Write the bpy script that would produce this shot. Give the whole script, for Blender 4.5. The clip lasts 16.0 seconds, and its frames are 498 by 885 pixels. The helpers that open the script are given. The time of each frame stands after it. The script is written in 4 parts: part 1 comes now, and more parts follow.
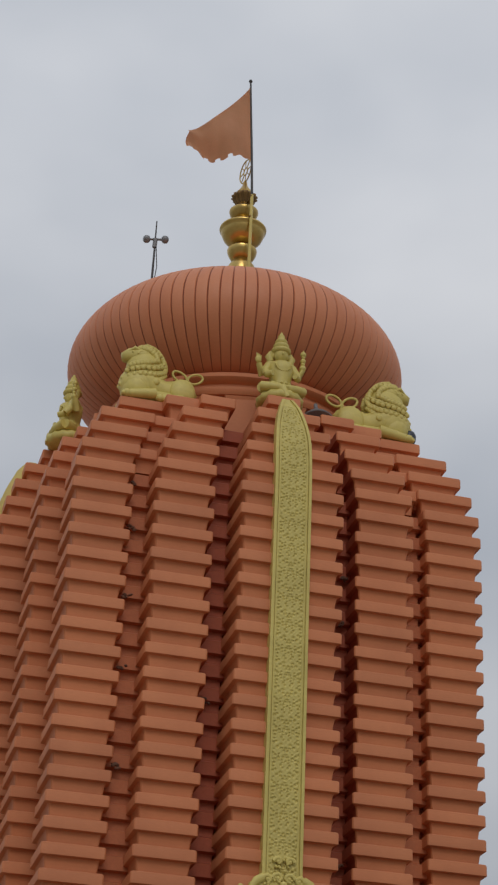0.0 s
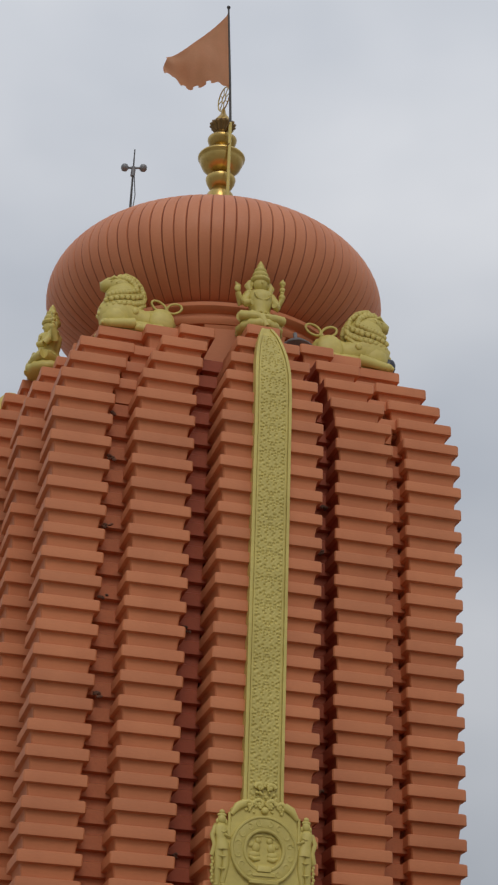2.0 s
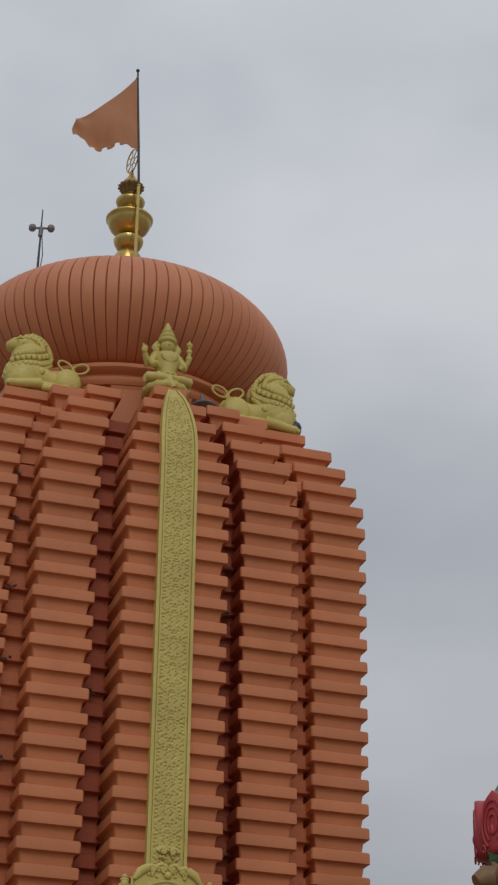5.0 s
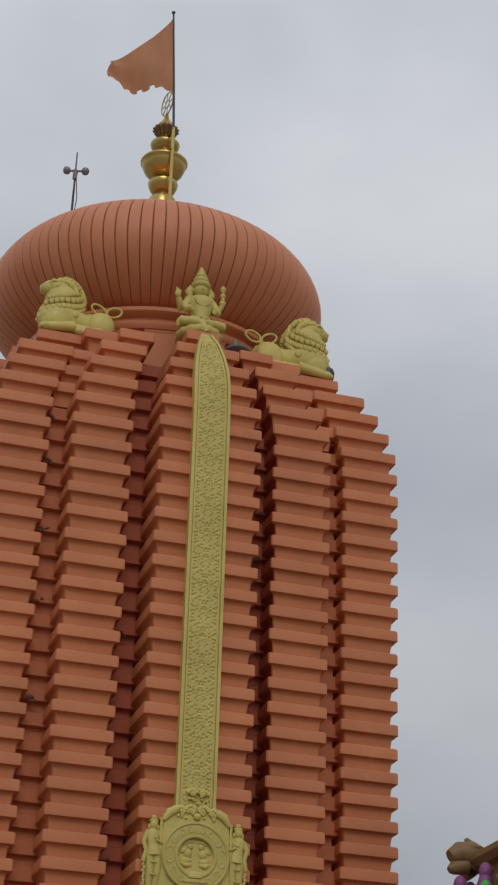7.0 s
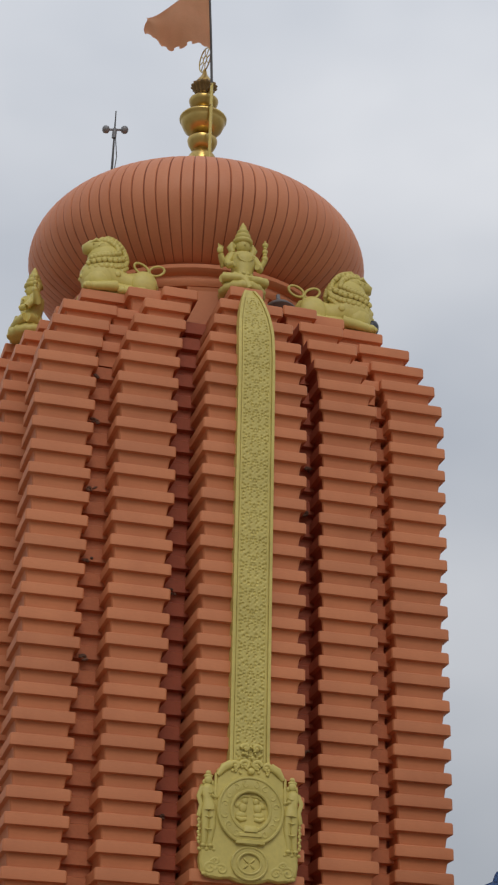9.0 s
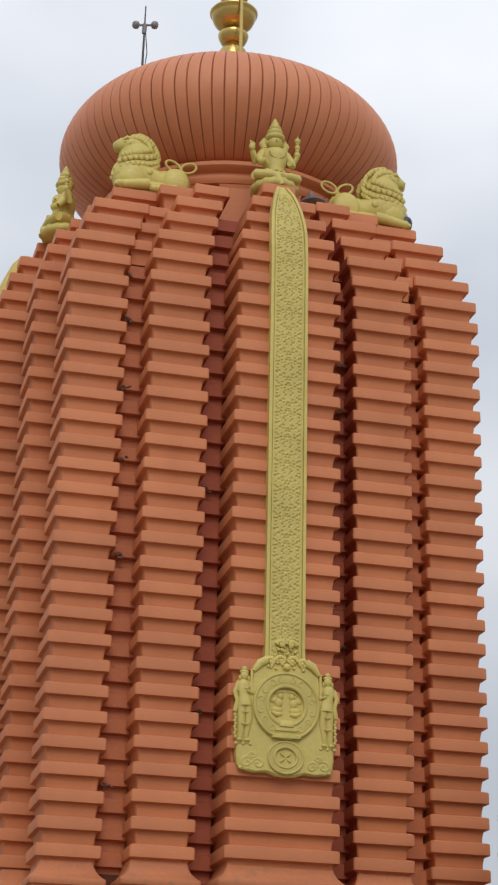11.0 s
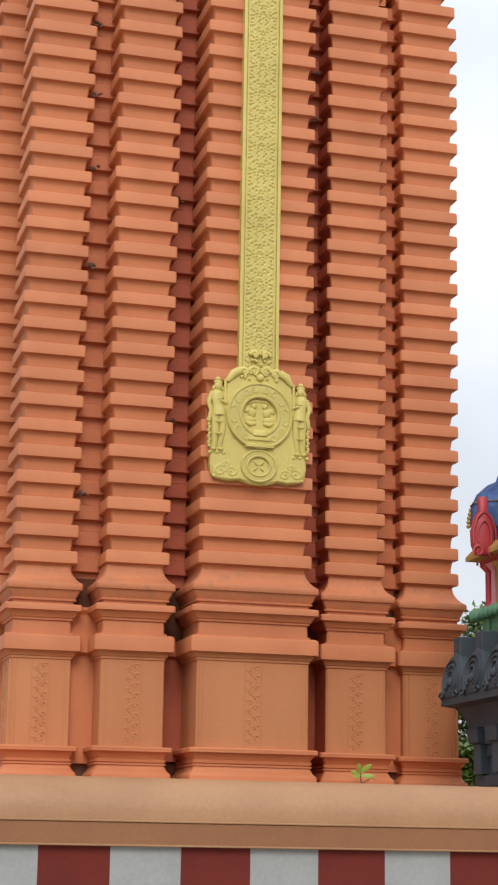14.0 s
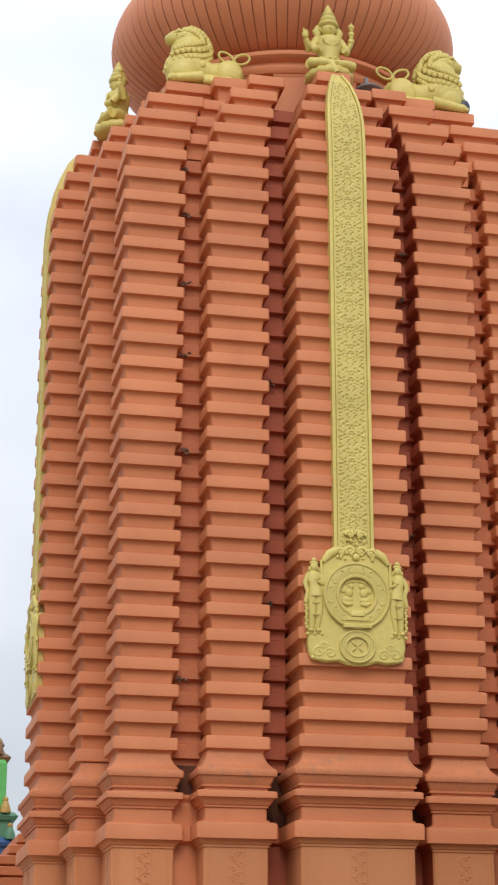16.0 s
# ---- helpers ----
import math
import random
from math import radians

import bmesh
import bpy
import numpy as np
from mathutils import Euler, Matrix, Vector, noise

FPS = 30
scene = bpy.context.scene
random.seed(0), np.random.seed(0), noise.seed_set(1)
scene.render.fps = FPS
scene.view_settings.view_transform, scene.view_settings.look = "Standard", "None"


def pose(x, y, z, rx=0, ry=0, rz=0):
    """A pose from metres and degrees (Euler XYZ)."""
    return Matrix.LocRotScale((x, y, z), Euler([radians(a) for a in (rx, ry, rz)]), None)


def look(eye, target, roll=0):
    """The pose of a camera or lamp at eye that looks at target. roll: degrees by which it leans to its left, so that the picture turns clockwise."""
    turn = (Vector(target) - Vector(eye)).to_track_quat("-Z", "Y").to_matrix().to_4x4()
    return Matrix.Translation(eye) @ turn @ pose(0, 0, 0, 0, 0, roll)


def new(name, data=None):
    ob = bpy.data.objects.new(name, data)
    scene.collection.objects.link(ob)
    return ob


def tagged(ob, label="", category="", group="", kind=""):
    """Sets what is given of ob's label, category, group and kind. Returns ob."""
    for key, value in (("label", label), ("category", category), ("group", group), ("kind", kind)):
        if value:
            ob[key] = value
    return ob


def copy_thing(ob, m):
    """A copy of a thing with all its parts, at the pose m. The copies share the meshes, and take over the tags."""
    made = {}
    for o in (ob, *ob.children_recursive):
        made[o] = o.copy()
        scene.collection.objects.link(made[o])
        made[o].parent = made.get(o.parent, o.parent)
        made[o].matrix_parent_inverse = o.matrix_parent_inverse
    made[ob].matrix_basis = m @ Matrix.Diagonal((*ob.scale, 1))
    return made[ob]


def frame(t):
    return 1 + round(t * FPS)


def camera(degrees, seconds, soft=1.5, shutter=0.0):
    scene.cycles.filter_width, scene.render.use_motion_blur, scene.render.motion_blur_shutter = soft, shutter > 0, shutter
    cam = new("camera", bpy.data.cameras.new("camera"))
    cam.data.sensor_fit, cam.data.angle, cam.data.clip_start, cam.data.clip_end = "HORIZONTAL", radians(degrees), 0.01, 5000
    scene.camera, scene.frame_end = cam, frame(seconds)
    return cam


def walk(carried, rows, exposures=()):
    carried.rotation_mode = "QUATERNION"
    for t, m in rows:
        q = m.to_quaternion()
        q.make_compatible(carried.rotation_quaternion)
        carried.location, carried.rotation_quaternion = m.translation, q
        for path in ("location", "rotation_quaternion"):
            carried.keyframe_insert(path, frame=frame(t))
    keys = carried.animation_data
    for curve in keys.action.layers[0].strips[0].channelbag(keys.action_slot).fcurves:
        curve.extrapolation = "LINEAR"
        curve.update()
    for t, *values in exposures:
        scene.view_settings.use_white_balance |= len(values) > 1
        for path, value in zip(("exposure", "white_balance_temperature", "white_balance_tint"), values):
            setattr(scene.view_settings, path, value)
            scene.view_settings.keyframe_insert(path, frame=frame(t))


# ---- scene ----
EYE = (-11.042, -45.188, 5.200)
ROWS = [
    (0.0, look(EYE, (-2.3413, -11.0314, 24.1112), 2.380)),
    (0.5, look(EYE, (-2.2822, -11.0178, 24.0594), 2.572)),
    (1.0, look(EYE, (-2.1332, -10.7291, 23.4545), 2.635)),
    (1.5, look(EYE, (-1.7573, -10.5034, 22.8290), 2.195)),
    (2.0, look(EYE, (-1.6853, -10.4873, 22.7592), 1.769)),
    (2.5, look(EYE, (-2.1986, -10.9000, 23.8048), 2.171)),
    (3.0, look(EYE, (-2.2769, -10.7255, 23.5173), 2.070)),
    (3.5, look(EYE, (-1.3127, -11.1928, 23.8996), 1.327)),
    (4.0, look(EYE, (-0.3805, -11.6213, 24.1636), 0.700)),
    (4.2, look(EYE, (0.0301, -11.7155, 24.0947), 0.550)),
    (6.3, look(EYE, (-0.1597, -11.4090, 23.6545), 1.243)),
    (6.5, look(EYE, (-0.2416, -11.2900, 23.4834), 1.366)),
    (7.0, look(EYE, (-0.4192, -10.9324, 22.9121), 1.730)),
    (7.5, look(EYE, (-0.6607, -10.7153, 22.6319), 1.742)),
    (8.0, look(EYE, (-0.4782, -10.7548, 22.6002), 1.347)),
    (8.5, look(EYE, (-1.1488, -10.6722, 22.8294), 1.316)),
    (9.0, look(EYE, (-1.2336, -10.2485, 22.0237), 1.113)),
    (9.2, look(EYE, (-1.2392, -10.0844, 21.6819), 1.123)),
    (11.3, look(EYE, (-1.7206, -8.9600, 19.3651), 1.324)),
    (11.5, look(EYE, (-1.7303, -8.7228, 18.7495), 1.479)),
    (12.0, look(EYE, (-1.7583, -7.8673, 16.1994), 1.530)),
    (12.5, look(EYE, (-1.9220, -7.5888, 15.3557), 1.703)),
    (13.0, look(EYE, (-1.4966, -7.5222, 14.6967), 1.304)),
    (13.5, look(EYE, (-0.4758, -7.6612, 14.1502), 0.831)),
    (14.0, look(EYE, (-0.5339, -7.6091, 13.9989), 0.862)),
    (14.5, look(EYE, (-0.7867, -7.6222, 14.3459), 1.056)),
    (15.0, look(EYE, (-1.0239, -7.6484, 14.7094), 0.920)),
    (15.5, look(EYE, (-2.2663, -7.6631, 15.9183), 0.363)),
    (16.0, look(EYE, (-2.8139, -8.1197, 17.7798), 0.008)),
]
cam = camera(15.419, 16.0, soft=2.3)
walk(cam, ROWS, exposures=[(0.0, -0.57), (1.2, -0.50), (2.2, -0.46), (2.9, -0.55), (3.3, -0.56), (4.1, -0.65), (6.5, -0.66), (7.3, -0.52), (8.5, -0.52), (9.2, -0.30), (11.3, 0.12), (11.7, 0.32), (12.2, 0.58), (13.3, 0.64), (14.0, 0.60), (15.0, 0.64), (15.5, 0.68), (16.0, 0.50)])

# ---------------------------------------------------------------- world and sun
world = bpy.data.worlds.new("overcast_sky")
scene.world = world
world.use_nodes = True
wn, wl = world.node_tree.nodes, world.node_tree.links
wn.clear()
w_out = wn.new("ShaderNodeOutputWorld")
w_bg = wn.new("ShaderNodeBackground")
w_sky = wn.new("ShaderNodeTexSky")
w_sky.sky_type, w_sky.sun_disc = "NISHITA", False
w_sky.sun_elevation, w_sky.sun_rotation = radians(38), radians(192)
w_tc = wn.new("ShaderNodeTexCoord")
w_map = wn.new("ShaderNodeMapping")
w_map.inputs["Scale"].default_value = (1.0, 1.0, 1.7)
w_noise = wn.new("ShaderNodeTexNoise")
w_noise.inputs["Scale"].default_value = 3.6
w_noise.inputs["Detail"].default_value = 4
w_noise.inputs["Roughness"].default_value = 0.42
w_ramp = wn.new("ShaderNodeValToRGB")
w_ramp.color_ramp.elements[0].position, w_ramp.color_ramp.elements[0].color = 0.34, (5.0, 5.35, 5.95, 1)
w_ramp.color_ramp.elements[1].position, w_ramp.color_ramp.elements[1].color = 0.68, (7.6, 7.75, 8.1, 1)
w_mix = wn.new("ShaderNodeMix")
w_mix.data_type = "RGBA"
w_mix.inputs["Factor"].default_value = 0.88
wl.new(w_tc.outputs["Generated"], w_map.inputs["Vector"])
wl.new(w_map.outputs["Vector"], w_noise.inputs["Vector"])
wl.new(w_noise.outputs["Fac"], w_ramp.inputs["Fac"])
wl.new(w_sky.outputs["Color"], w_mix.inputs["A"])
w_sep = wn.new("ShaderNodeSeparateXYZ")
wl.new(w_tc.outputs["Generated"], w_sep.inputs["Vector"])
w_rise = wn.new("ShaderNodeMapRange")
w_rise.inputs["From Min"].default_value, w_rise.inputs["From Max"].default_value = 0.05, 0.62
w_rise.inputs["To Min"].default_value, w_rise.inputs["To Max"].default_value = 0.68, 1.58
wl.new(w_sep.outputs["Z"], w_rise.inputs["Value"])
w_mul = wn.new("ShaderNodeVectorMath")
w_mul.operation = "SCALE"
wl.new(w_ramp.outputs["Color"], w_mul.inputs[0])
wl.new(w_rise.outputs["Result"], w_mul.inputs["Scale"])
wl.new(w_mul.outputs["Vector"], w_mix.inputs["B"])
wl.new(w_mix.outputs["Result"], w_bg.inputs["Color"])
w_bg.inputs["Strength"].default_value = 0.093
wl.new(w_bg.outputs["Background"], w_out.inputs["Surface"])

sun = new("sun", bpy.data.lights.new("sun", "SUN"))
sun.data.energy, sun.data.angle, sun.data.color = 0.95, radians(30), (1.0, 0.95, 0.88)
sun.matrix_world = look((-14, -64, 62), (0, 0, 10))


# ---------------------------------------------------------------- materials
def material(name, colour, second=None, rough=0.7, metal=0.0, grain=14.0, stain=0.9, bump=0.25, dirt=None, vary=0.06, streak=1.0):
    """Painted or bare surface: two scales of mottling, fine relief and a little variation from piece to piece."""
    m = bpy.data.materials.new(name)
    m.use_nodes = True
    n, l = m.node_tree.nodes, m.node_tree.links
    p = n["Principled BSDF"]
    p.inputs["Roughness"].default_value = rough
    p.inputs["Metallic"].default_value = metal
    geo = n.new("ShaderNodeNewGeometry")
    mp = n.new("ShaderNodeMapping")
    mp.inputs["Scale"].default_value = (1, 1, streak)
    l.new(geo.outputs["Position"], mp.inputs["Vector"])
    big = n.new("ShaderNodeTexNoise")
    big.inputs["Scale"].default_value = stain
    big.inputs["Detail"].default_value = 5
    l.new(mp.outputs["Vector"], big.inputs["Vector"])
    small = n.new("ShaderNodeTexNoise")
    small.inputs["Scale"].default_value = grain
    small.inputs["Detail"].default_value = 6
    mp2 = n.new("ShaderNodeMapping")
    mp2.inputs["Scale"].default_value = (0.55, 0.55, 1.9) if streak < 1 else (1, 1, 1)
    l.new(geo.outputs["Position"], mp2.inputs["Vector"])
    l.new(mp2.outputs["Vector"], small.inputs["Vector"])
    second = second or tuple(c * 0.78 for c in colour)
    mix = n.new("ShaderNodeMix")
    mix.data_type = "RGBA"
    mix.inputs["A"].default_value = (*colour, 1)
    mix.inputs["B"].default_value = (*second, 1)
    r1 = n.new("ShaderNodeMapRange")
    r1.inputs["From Min"].default_value, r1.inputs["From Max"].default_value = 0.38, 0.72
    l.new(big.outputs["Fac"], r1.inputs["Value"])
    l.new(r1.outputs["Result"], mix.inputs["Factor"])
    hsv = n.new("ShaderNodeHueSaturation")
    info = n.new("ShaderNodeObjectInfo")
    r2 = n.new("ShaderNodeMapRange")
    r2.inputs["To Min"].default_value, r2.inputs["To Max"].default_value = 1 - vary, 1 + vary
    l.new(info.outputs["Random"], r2.inputs["Value"])
    mul = n.new("ShaderNodeMath")
    mul.operation = "MULTIPLY"
    r3 = n.new("ShaderNodeMapRange")
    r3.inputs["To Min"].default_value, r3.inputs["To Max"].default_value = (0.93, 1.06) if streak < 1 else (0.86, 1.12)
    l.new(small.outputs["Fac"], r3.inputs["Value"])
    l.new(r2.outputs["Result"], mul.inputs[0])
    l.new(r3.outputs["Result"], mul.inputs[1])
    l.new(mul.outputs["Value"], hsv.inputs["Value"])
    l.new(mix.outputs["Result"], hsv.inputs["Color"])
    last = hsv.outputs["Color"]
    if dirt:
        dn = n.new("ShaderNodeTexNoise")
        dn.inputs["Scale"].default_value = 2.3
        dn.inputs["Detail"].default_value = 9
        dn.inputs["Roughness"].default_value = 0.68
        l.new(geo.outputs["Position"], dn.inputs["Vector"])
        r4 = n.new("ShaderNodeMapRange")
        r4.inputs["From Min"].default_value, r4.inputs["From Max"].default_value = 0.57, 0.75
        l.new(dn.outputs["Fac"], r4.inputs["Value"])
        dm = n.new("ShaderNodeMix")
        dm.data_type = "RGBA"
        dm.inputs["B"].default_value = (*dirt, 1)
        l.new(last, dm.inputs["A"])
        l.new(r4.outputs["Result"], dm.inputs["Factor"])
        last = dm.outputs["Result"]
    l.new(last, p.inputs["Base Color"])
    bp = n.new("ShaderNodeBump")
    bp.inputs["Strength"].default_value = bump
    bp.inputs["Distance"].default_value = 0.02
    l.new(small.outputs["Fac"], bp.inputs["Height"])
    l.new(bp.outputs["Normal"], p.inputs["Normal"])
    return m


TERRA = material("terracotta_paint", (0.570, 0.194, 0.075), (0.505, 0.163, 0.062), rough=0.62, streak=0.35, bump=0.12)
TERRA_WORN = material("weathered_terracotta_paint", (0.555, 0.19, 0.076), (0.49, 0.172, 0.076), rough=0.7, dirt=(0.27, 0.155, 0.095), stain=1.6)
# Shallow recesses: a darker, redder terracotta copy carries their shade.
SHALLOW = material("shallow_recess_shade_terracotta", (0.525, 0.160, 0.061), (0.46, 0.135, 0.051), rough=0.65)
# Deep recess red: the shade between the piers is mixed into the colour.
RECESS = material("recess_shade_red", (0.37, 0.078, 0.029), (0.30, 0.060, 0.023), rough=0.65)
NEAR_BLACK = material("near_black_mottle", (0.13, 0.050, 0.030), (0.035, 0.020, 0.015), rough=0.9, stain=2.2)
NEAR_BLACK.node_tree.nodes["Principled BSDF"].inputs["Specular IOR Level"].default_value = 0.1
DARK_BROWN = material("dark_brown_mottle", (0.17, 0.075, 0.045), (0.08, 0.05, 0.035), rough=0.9, stain=3)
DOME = material("dome_terracotta_paint", (0.655, 0.240, 0.112), (0.59, 0.205, 0.092), rough=0.55, streak=0.4)
# Dome grooves: their shade is put in as a darker colour.
DOME_DARK = material("dome_groove_shade", (0.34, 0.115, 0.058), (0.24, 0.075, 0.042), rough=0.8)
PANEL = material("sun_bleached_terracotta_paint", (0.545, 0.215, 0.084), (0.49, 0.178, 0.068), rough=0.68, stain=0.8, streak=0.22, bump=0.1)
YELLOW = material("yellow_statue_paint", (0.60, 0.49, 0.135), (0.52, 0.42, 0.11), rough=0.5, grain=9)
GOLD = material("gilded_copper", (0.60, 0.42, 0.14), (0.38, 0.22, 0.06), rough=0.30, metal=1.0, grain=6, bump=0.15)
GOLD_DARK = material("tarnished_gilding", (0.22, 0.13, 0.05), rough=0.45, metal=0.9)
POLE_DARK = material("dark_pole_paint", (0.05, 0.045, 0.045), rough=0.5)
POLE_YELLOW = material("yellow_pole_paint", (0.62, 0.48, 0.12), rough=0.45)
FLAG = material("saffron_cloth", (0.72, 0.41, 0.25), (0.64, 0.35, 0.20), rough=0.9, grain=40, bump=0.1)
LAMP_GREY = material("grey_lamp_metal", (0.24, 0.24, 0.25), rough=0.45, metal=0.2)
BLUE_BLACK = material("blue_black_surface", (0.03, 0.035, 0.05), rough=0.4)
EAVE = material("ochre_coping_paint", (0.375, 0.200, 0.094), (0.315, 0.158, 0.072), rough=0.5, stain=0.7, dirt=(0.32, 0.175, 0.092))
EAVE_EDGE = material("ochre_fascia_paint", (0.27, 0.112, 0.043), (0.225, 0.090, 0.035), rough=0.6)
WHITE = material("white_stripe_paint", (0.335, 0.340, 0.330), (0.285, 0.295, 0.290), rough=0.7, stain=1.2)
MAROON = material("maroon_stripe_paint", (0.150, 0.013, 0.006), (0.115, 0.010, 0.005), rough=0.85, stain=1.2)
GRANITE = material("dark_granite", (0.060, 0.076, 0.088), (0.036, 0.047, 0.056), rough=0.75, grain=24, bump=0.5)
RED = material("red_stucco_paint", (0.50, 0.06, 0.07), (0.40, 0.04, 0.05), rough=0.5)
PINK = material("pink_stucco_paint", (0.72, 0.30, 0.34), rough=0.5)
BLUE = material("blue_stucco_paint", (0.07, 0.16, 0.38), (0.05, 0.11, 0.28), rough=0.5)
GREEN = material("green_stucco_paint", (0.12, 0.30, 0.17), (0.08, 0.22, 0.12), rough=0.5)
BRIGHT_GREEN = material("bright_green_stucco_paint", (0.13, 0.52, 0.14), (0.09, 0.40, 0.10), rough=0.5)
OCHRE = material("gold_stucco_paint", (0.50, 0.33, 0.09), (0.36, 0.21, 0.05), rough=0.5)
BROWN = material("brown_gold_stucco_paint", (0.26, 0.15, 0.06), (0.17, 0.09, 0.04), rough=0.55)
PURPLE = material("purple_stucco_paint", (0.30, 0.09, 0.26), rough=0.5)
LEAF = material("leaf_green", (0.15, 0.27, 0.06), (0.09, 0.18, 0.035), rough=0.55, grain=3, bump=0.1, vary=0.15)
FRESH_LEAF = material("fresh_leaf_green", (0.34, 0.46, 0.07), (0.26, 0.36, 0.05), rough=0.5, grain=8)
BARK = material("brown_bark", (0.12, 0.085, 0.055), rough=0.9, grain=10, bump=0.6)
GROUND = material("pale_paving_dust", (0.36, 0.32, 0.26), (0.28, 0.25, 0.20), rough=0.9, grain=6, stain=0.15)


# ---------------------------------------------------------------- mesh helpers
def finish(name, bm, mat, smooth=None):
    me = bpy.data.meshes.new(name)
    bm.to_mesh(me)
    bm.free()
    for m in (mat if isinstance(mat, (list, tuple)) else (mat,)):
        me.materials.append(m)
    if smooth is not None:
        me.shade_smooth()
        me.set_sharp_from_angle(angle=radians(smooth))
    return me


def part(name, bm, mat, parent, label="", smooth=None, at=None):
    ob = new(name, finish(name, bm, mat, smooth))
    ob.parent = parent
    if at is not None:
        ob.matrix_basis = at
    return tagged(ob, label)


def thing(name, label, category, group="", at=None, kind=""):
    ob = new(name)
    if at is not None:
        ob.matrix_basis = at
    return tagged(ob, label, category, group, kind)


def solid(name, bm, mat, label, category, group="", kind="", smooth=None, at=None):
    ob = new(name, finish(name, bm, mat, smooth))
    if at is not None:
        ob.matrix_basis = at
    return tagged(ob, label, category, group, kind)


def box(bm, x0, x1, y0, y1, z0, z1, mi=0):
    v = [bm.verts.new(p) for p in ((x0, y0, z0), (x1, y0, z0), (x1, y1, z0), (x0, y1, z0), (x0, y0, z1), (x1, y0, z1), (x1, y1, z1), (x0, y1, z1))]
    for f in ((3, 2, 1, 0), (4, 5, 6, 7), (0, 1, 5, 4), (1, 2, 6, 5), (2, 3, 7, 6), (3, 0, 4, 7)):
        bm.faces.new([v[i] for i in f]).material_index = mi


def loft_rect(bm, x0, x1, y0, y1, profile, corner=0.035, caps=True, mi=0, red_sides=()):
    """A block on a rectangle whose outline steps in and out up its height: profile of (z, inset)."""
    rings = []
    for z, d in profile:
        a, b, c, e, k = x0 + d, x1 - d, y0 + d, y1 - d, corner
        pts = ((a + k, c), (b - k, c), (b, c + k), (b, e - k), (b - k, e), (a + k, e), (a, e - k), (a, c + k))
        rings.append([bm.verts.new((x, y, z)) for x, y in pts])
    for lo, hi in zip(rings, rings[1:]):
        for i in range(8):
            bm.faces.new((lo[i], lo[(i + 1) % 8], hi[(i + 1) % 8], hi[i])).material_index = 1 if i in red_sides else mi
    if caps:
        bm.faces.new(rings[0][::-1]).material_index = mi
        bm.faces.new(rings[-1]).material_index = mi


def lathe(bm, profile, steps=48, centre=(0, 0), wave=None, mi=0):
    """A turned form; profile of (radius, z) from bottom to top."""
    rings = []
    for r, z in profile:
        ring = []
        for i in range(steps):
            a = 2 * math.pi * i / steps
            q = r * (wave(a) if wave else 1)
            ring.append(bm.verts.new((centre[0] + q * math.cos(a), centre[1] + q * math.sin(a), z)))
        rings.append(ring)
    for lo, hi in zip(rings, rings[1:]):
        for i in range(steps):
            bm.faces.new((lo[i], lo[(i + 1) % steps], hi[(i + 1) % steps], hi[i])).material_index = mi
    bm.faces.new(rings[0][::-1]).material_index = mi
    bm.faces.new(rings[-1]).material_index = mi


def ball(bm, c, r, seg=12, rings=8, turn=None, mi=0):
    """An ellipsoid with centre c and radii r."""
    rr = (r, r, r) if isinstance(r, (int, float)) else r
    m = Matrix.Translation(c) @ (turn or Matrix.Identity(4)) @ Matrix.Diagonal((*rr, 1))
    got = bmesh.ops.create_uvsphere(bm, u_segments=seg, v_segments=rings, radius=1, matrix=m)
    for v in got["verts"]:
        for f in v.link_faces:
            f.material_index = mi


def tube(bm, pts, radii, seg=8, mi=0, closed=False):
    """A round rod along points, with a radius for each or one for all."""
    pts = [Vector(p) for p in pts]
    n = len(pts)
    rad = [radii] * n if isinstance(radii, (int, float)) else radii
    rings, u = [], None
    for i, p in enumerate(pts):
        if closed:
            d = pts[(i + 1) % n] - pts[i - 1]
        else:
            d = pts[min(i + 1, n - 1)] - pts[max(i - 1, 0)]
        d.normalize()
        if u is None:
            u = d.cross(Vector((0.13, 0.31, 0.94)) if abs(d.z) < 0.9 else Vector((1, 0.1, 0)))
        u = (u - d * u.dot(d)).normalized()
        w = d.cross(u)
        rings.append([bm.verts.new(p + rad[i] * (u * math.cos(2 * math.pi * j / seg) + w * math.sin(2 * math.pi * j / seg))) for j in range(seg)])
    for k in range(n if closed else n - 1):
        lo, hi = rings[k], rings[(k + 1) % n]
        for j in range(seg):
            bm.faces.new((lo[j], lo[(j + 1) % seg], hi[(j + 1) % seg], hi[j])).material_index = mi
    if not closed:
        bm.faces.new(rings[0][::-1]).material_index = mi
        bm.faces.new(rings[-1]).material_index = mi


def arc(cx, cz, r, a0, a1, n, y=0.0, rz=None):
    rz = r if rz is None else rz
    return [(cx + r * math.cos(a0 + (a1 - a0) * i / (n - 1)), y, cz + rz * math.sin(a0 + (a1 - a0) * i / (n - 1))) for i in range(n)]


def ring_xz(bm, cx, y, cz, rx, rz, thick, n=36, seg=8, mi=0):
    tube(bm, arc(cx, cz, rx, 0, 2 * math.pi * (n - 1) / n, n, y, rz), thick, seg, mi, closed=True)


